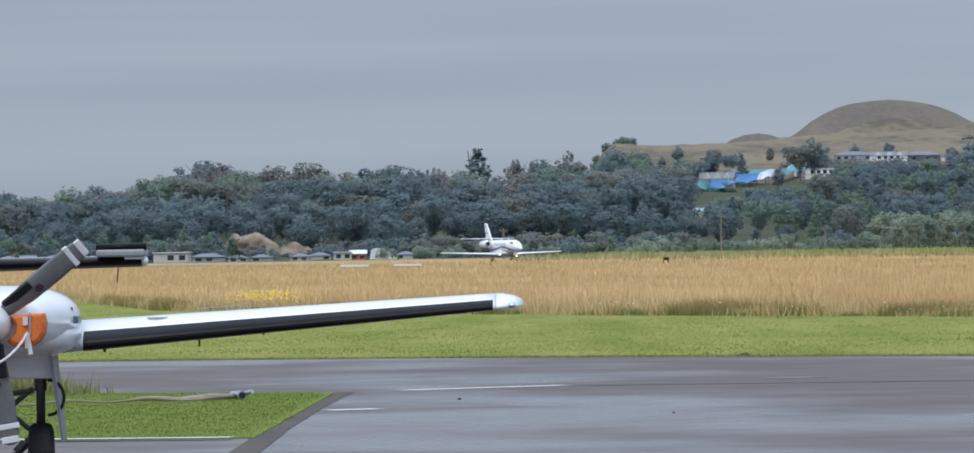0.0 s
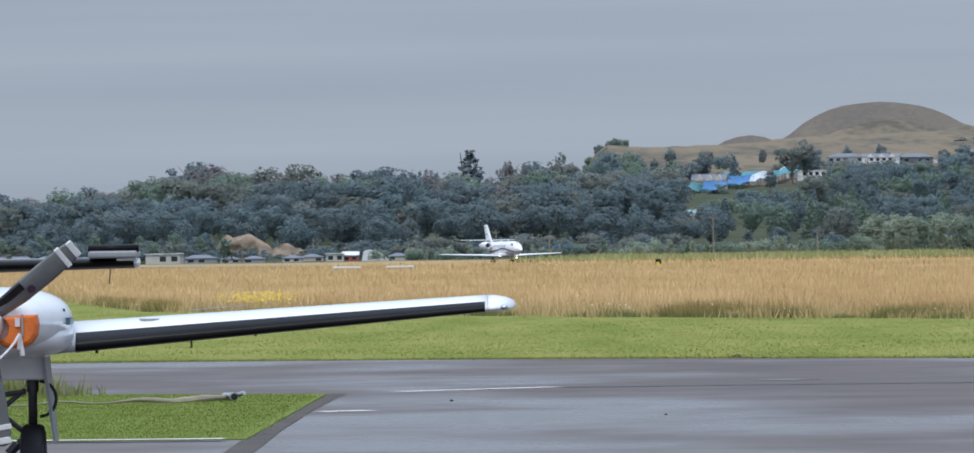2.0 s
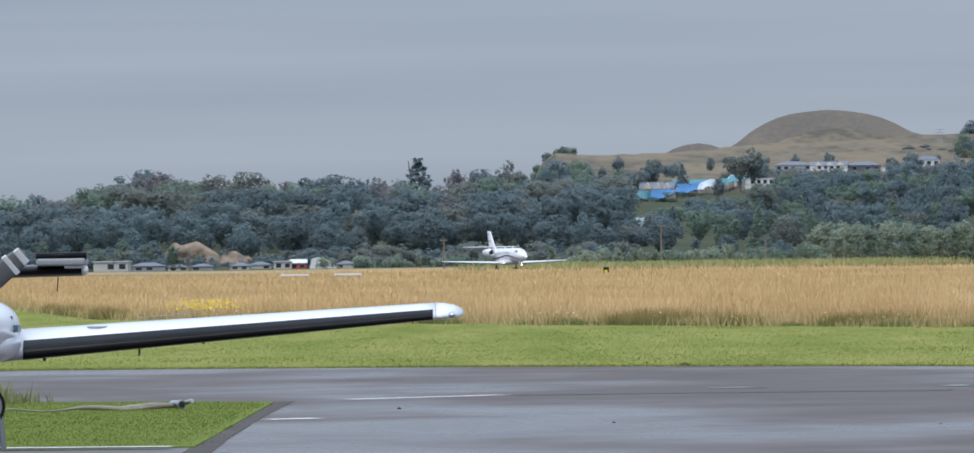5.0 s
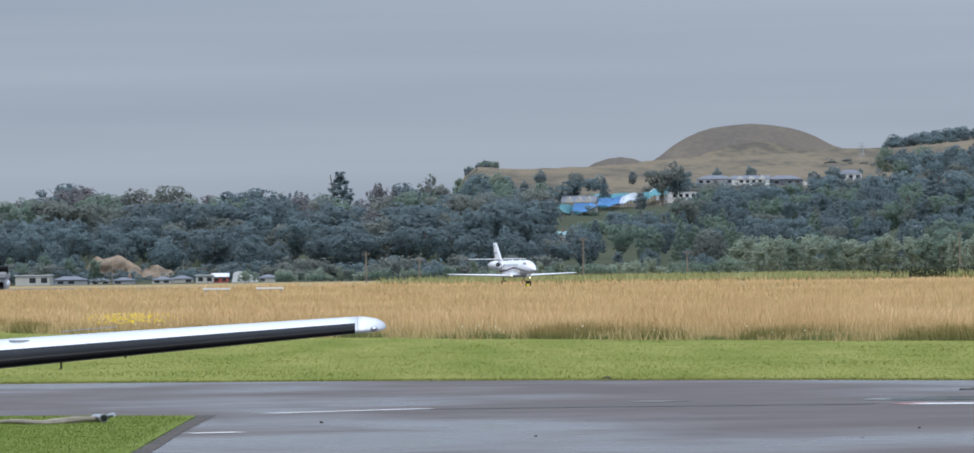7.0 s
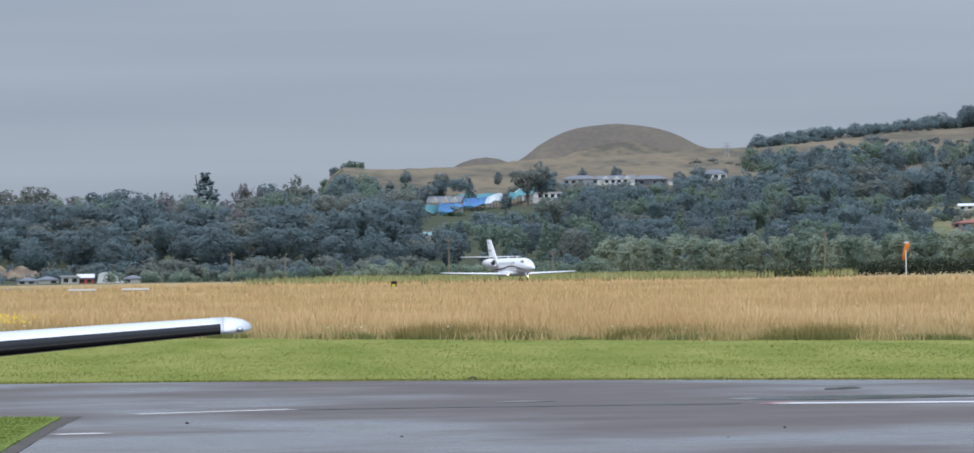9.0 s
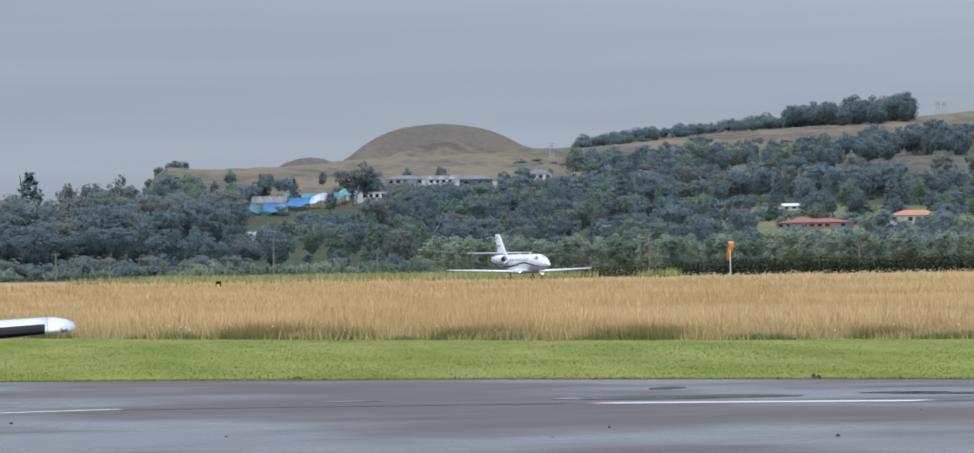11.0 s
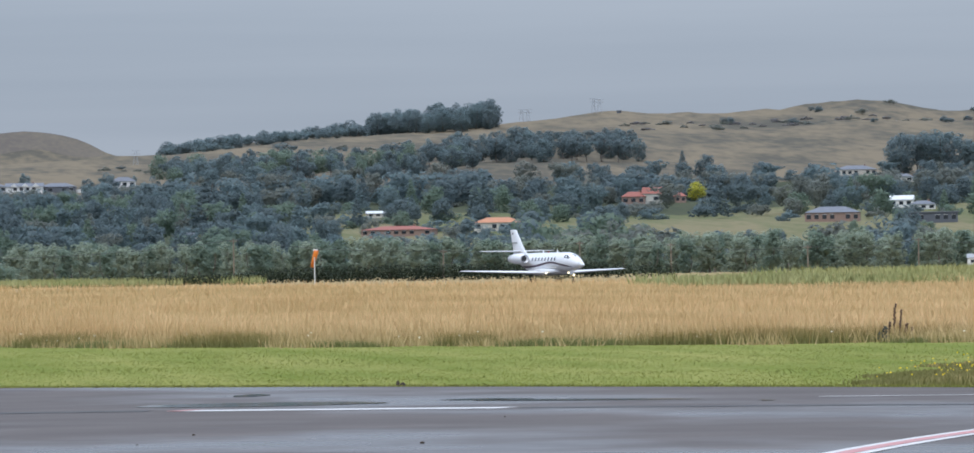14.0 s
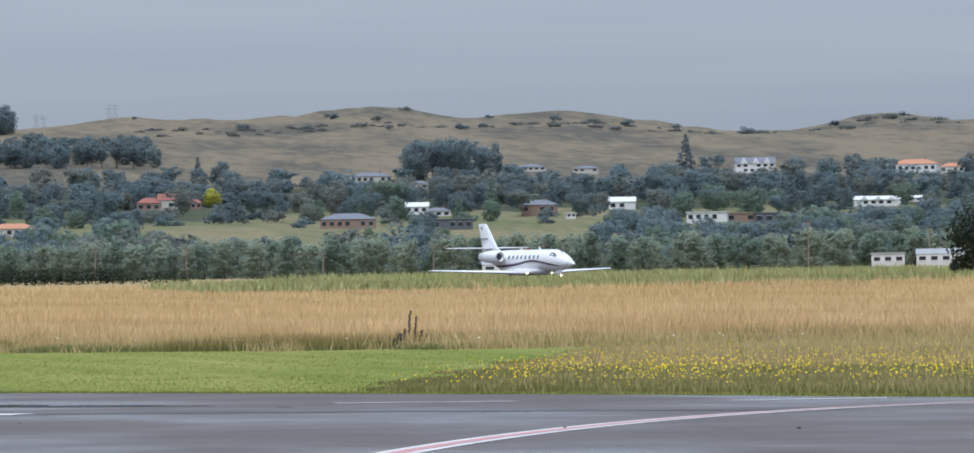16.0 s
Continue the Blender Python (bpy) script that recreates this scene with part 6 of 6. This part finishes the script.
def shed(b, d, w, h, dp, roof, windows, label):
    p = spot(b, d)
    t = thing("airfield_shed", Matrix.Translation(p) @ pose(0, 0, 0, 0, 0, -b), label, "shed", "airfield sheds")
    part("wall", boxed(-w / 2, w / 2, -dp / 2, dp / 2, -0.3, h * 0.78), WALLS["white"], t)
    part("roof", roof_bm(roof, w, dp, h * 0.78 + 0.004, h * 0.22, 0.12), WALLS["grey"], t)
    for k in range(windows):
        x = -w / 2 + w * (k + 0.5) / windows
        wd = part("window", boxed(x - w / windows * 0.28, x + w / windows * 0.28, -dp / 2 - 0.03, -dp / 2 + 0.05, h * 0.52, h * 0.68), GLASS, t)
        part("window_sill", boxed(x - w / windows * 0.32, x + w / windows * 0.32, -dp / 2 - 0.08, -dp / 2 - 0.031, h * 0.49, h * 0.52), WALLS["white"], wd)
    for k in range(int(w / 0.5)):
        part("batten", boxed(-w / 2 + 0.5 * k + 0.2, -w / 2 + 0.5 * k + 0.25, -dp / 2 - 0.02, -dp / 2 - 0.001, 0, h * 0.48), WALLS["cream"], t)
    return t


shed(10.44, 1150, 4.7, 2.9, 3.5, "gable", 2, "low white weatherboard shed behind the runway")
shed(10.79, 1150, 3.8, 4.0, 3.5, "gable", 0, "white windowless box shed with a gable roof")
shed(13.44, 1150, 5.1, 3.7, 4, "flat", 3, "white flat-roofed airfield hut with windows")
shed(13.84, 1150, 7.3, 3.7, 4, "gable", 4, "long white airfield hut with a gable roof")
# the jet's take-off roll along the runway
JET_TURN = 16.28
JET_ROWS = [
    (0.0, 2.58, 1130.05),
    (0.5, 2.85, 1129.10),
    (1.0, 3.02, 1128.53),
    (1.5, 3.34, 1127.44),
    (2.0, 3.75, 1126.02),
    (2.5, 4.40, 1123.79),
    (3.0, 5.28, 1120.80),
    (3.5, 6.44, 1116.81),
    (4.0, 7.86, 1111.96),
    (6.5, 20.34, 1069.23),
    (7.0, 23.60, 1058.08),
    (7.5, 27.29, 1045.42),
    (8.0, 31.30, 1031.69),
    (8.5, 35.47, 1017.41),
    (9.0, 39.95, 1002.09),
    (11.5, 66.34, 911.70),
    (12.0, 72.34, 891.16),
    (12.5, 78.87, 868.83),
    (13.0, 85.58, 845.85),
    (13.5, 92.46, 822.27),
    (14.0, 99.55, 797.99),
    (14.5, 106.88, 772.92),
    (15.0, 114.55, 746.64),
    (15.5, 122.42, 719.71),
    (16.0, 130.51, 691.99),
]


def motions():
    walk(jet, [(t, pose(x, y, JET_GROUND, 0, 0, JET_TURN)) for t, x, y in JET_ROWS])


motions()
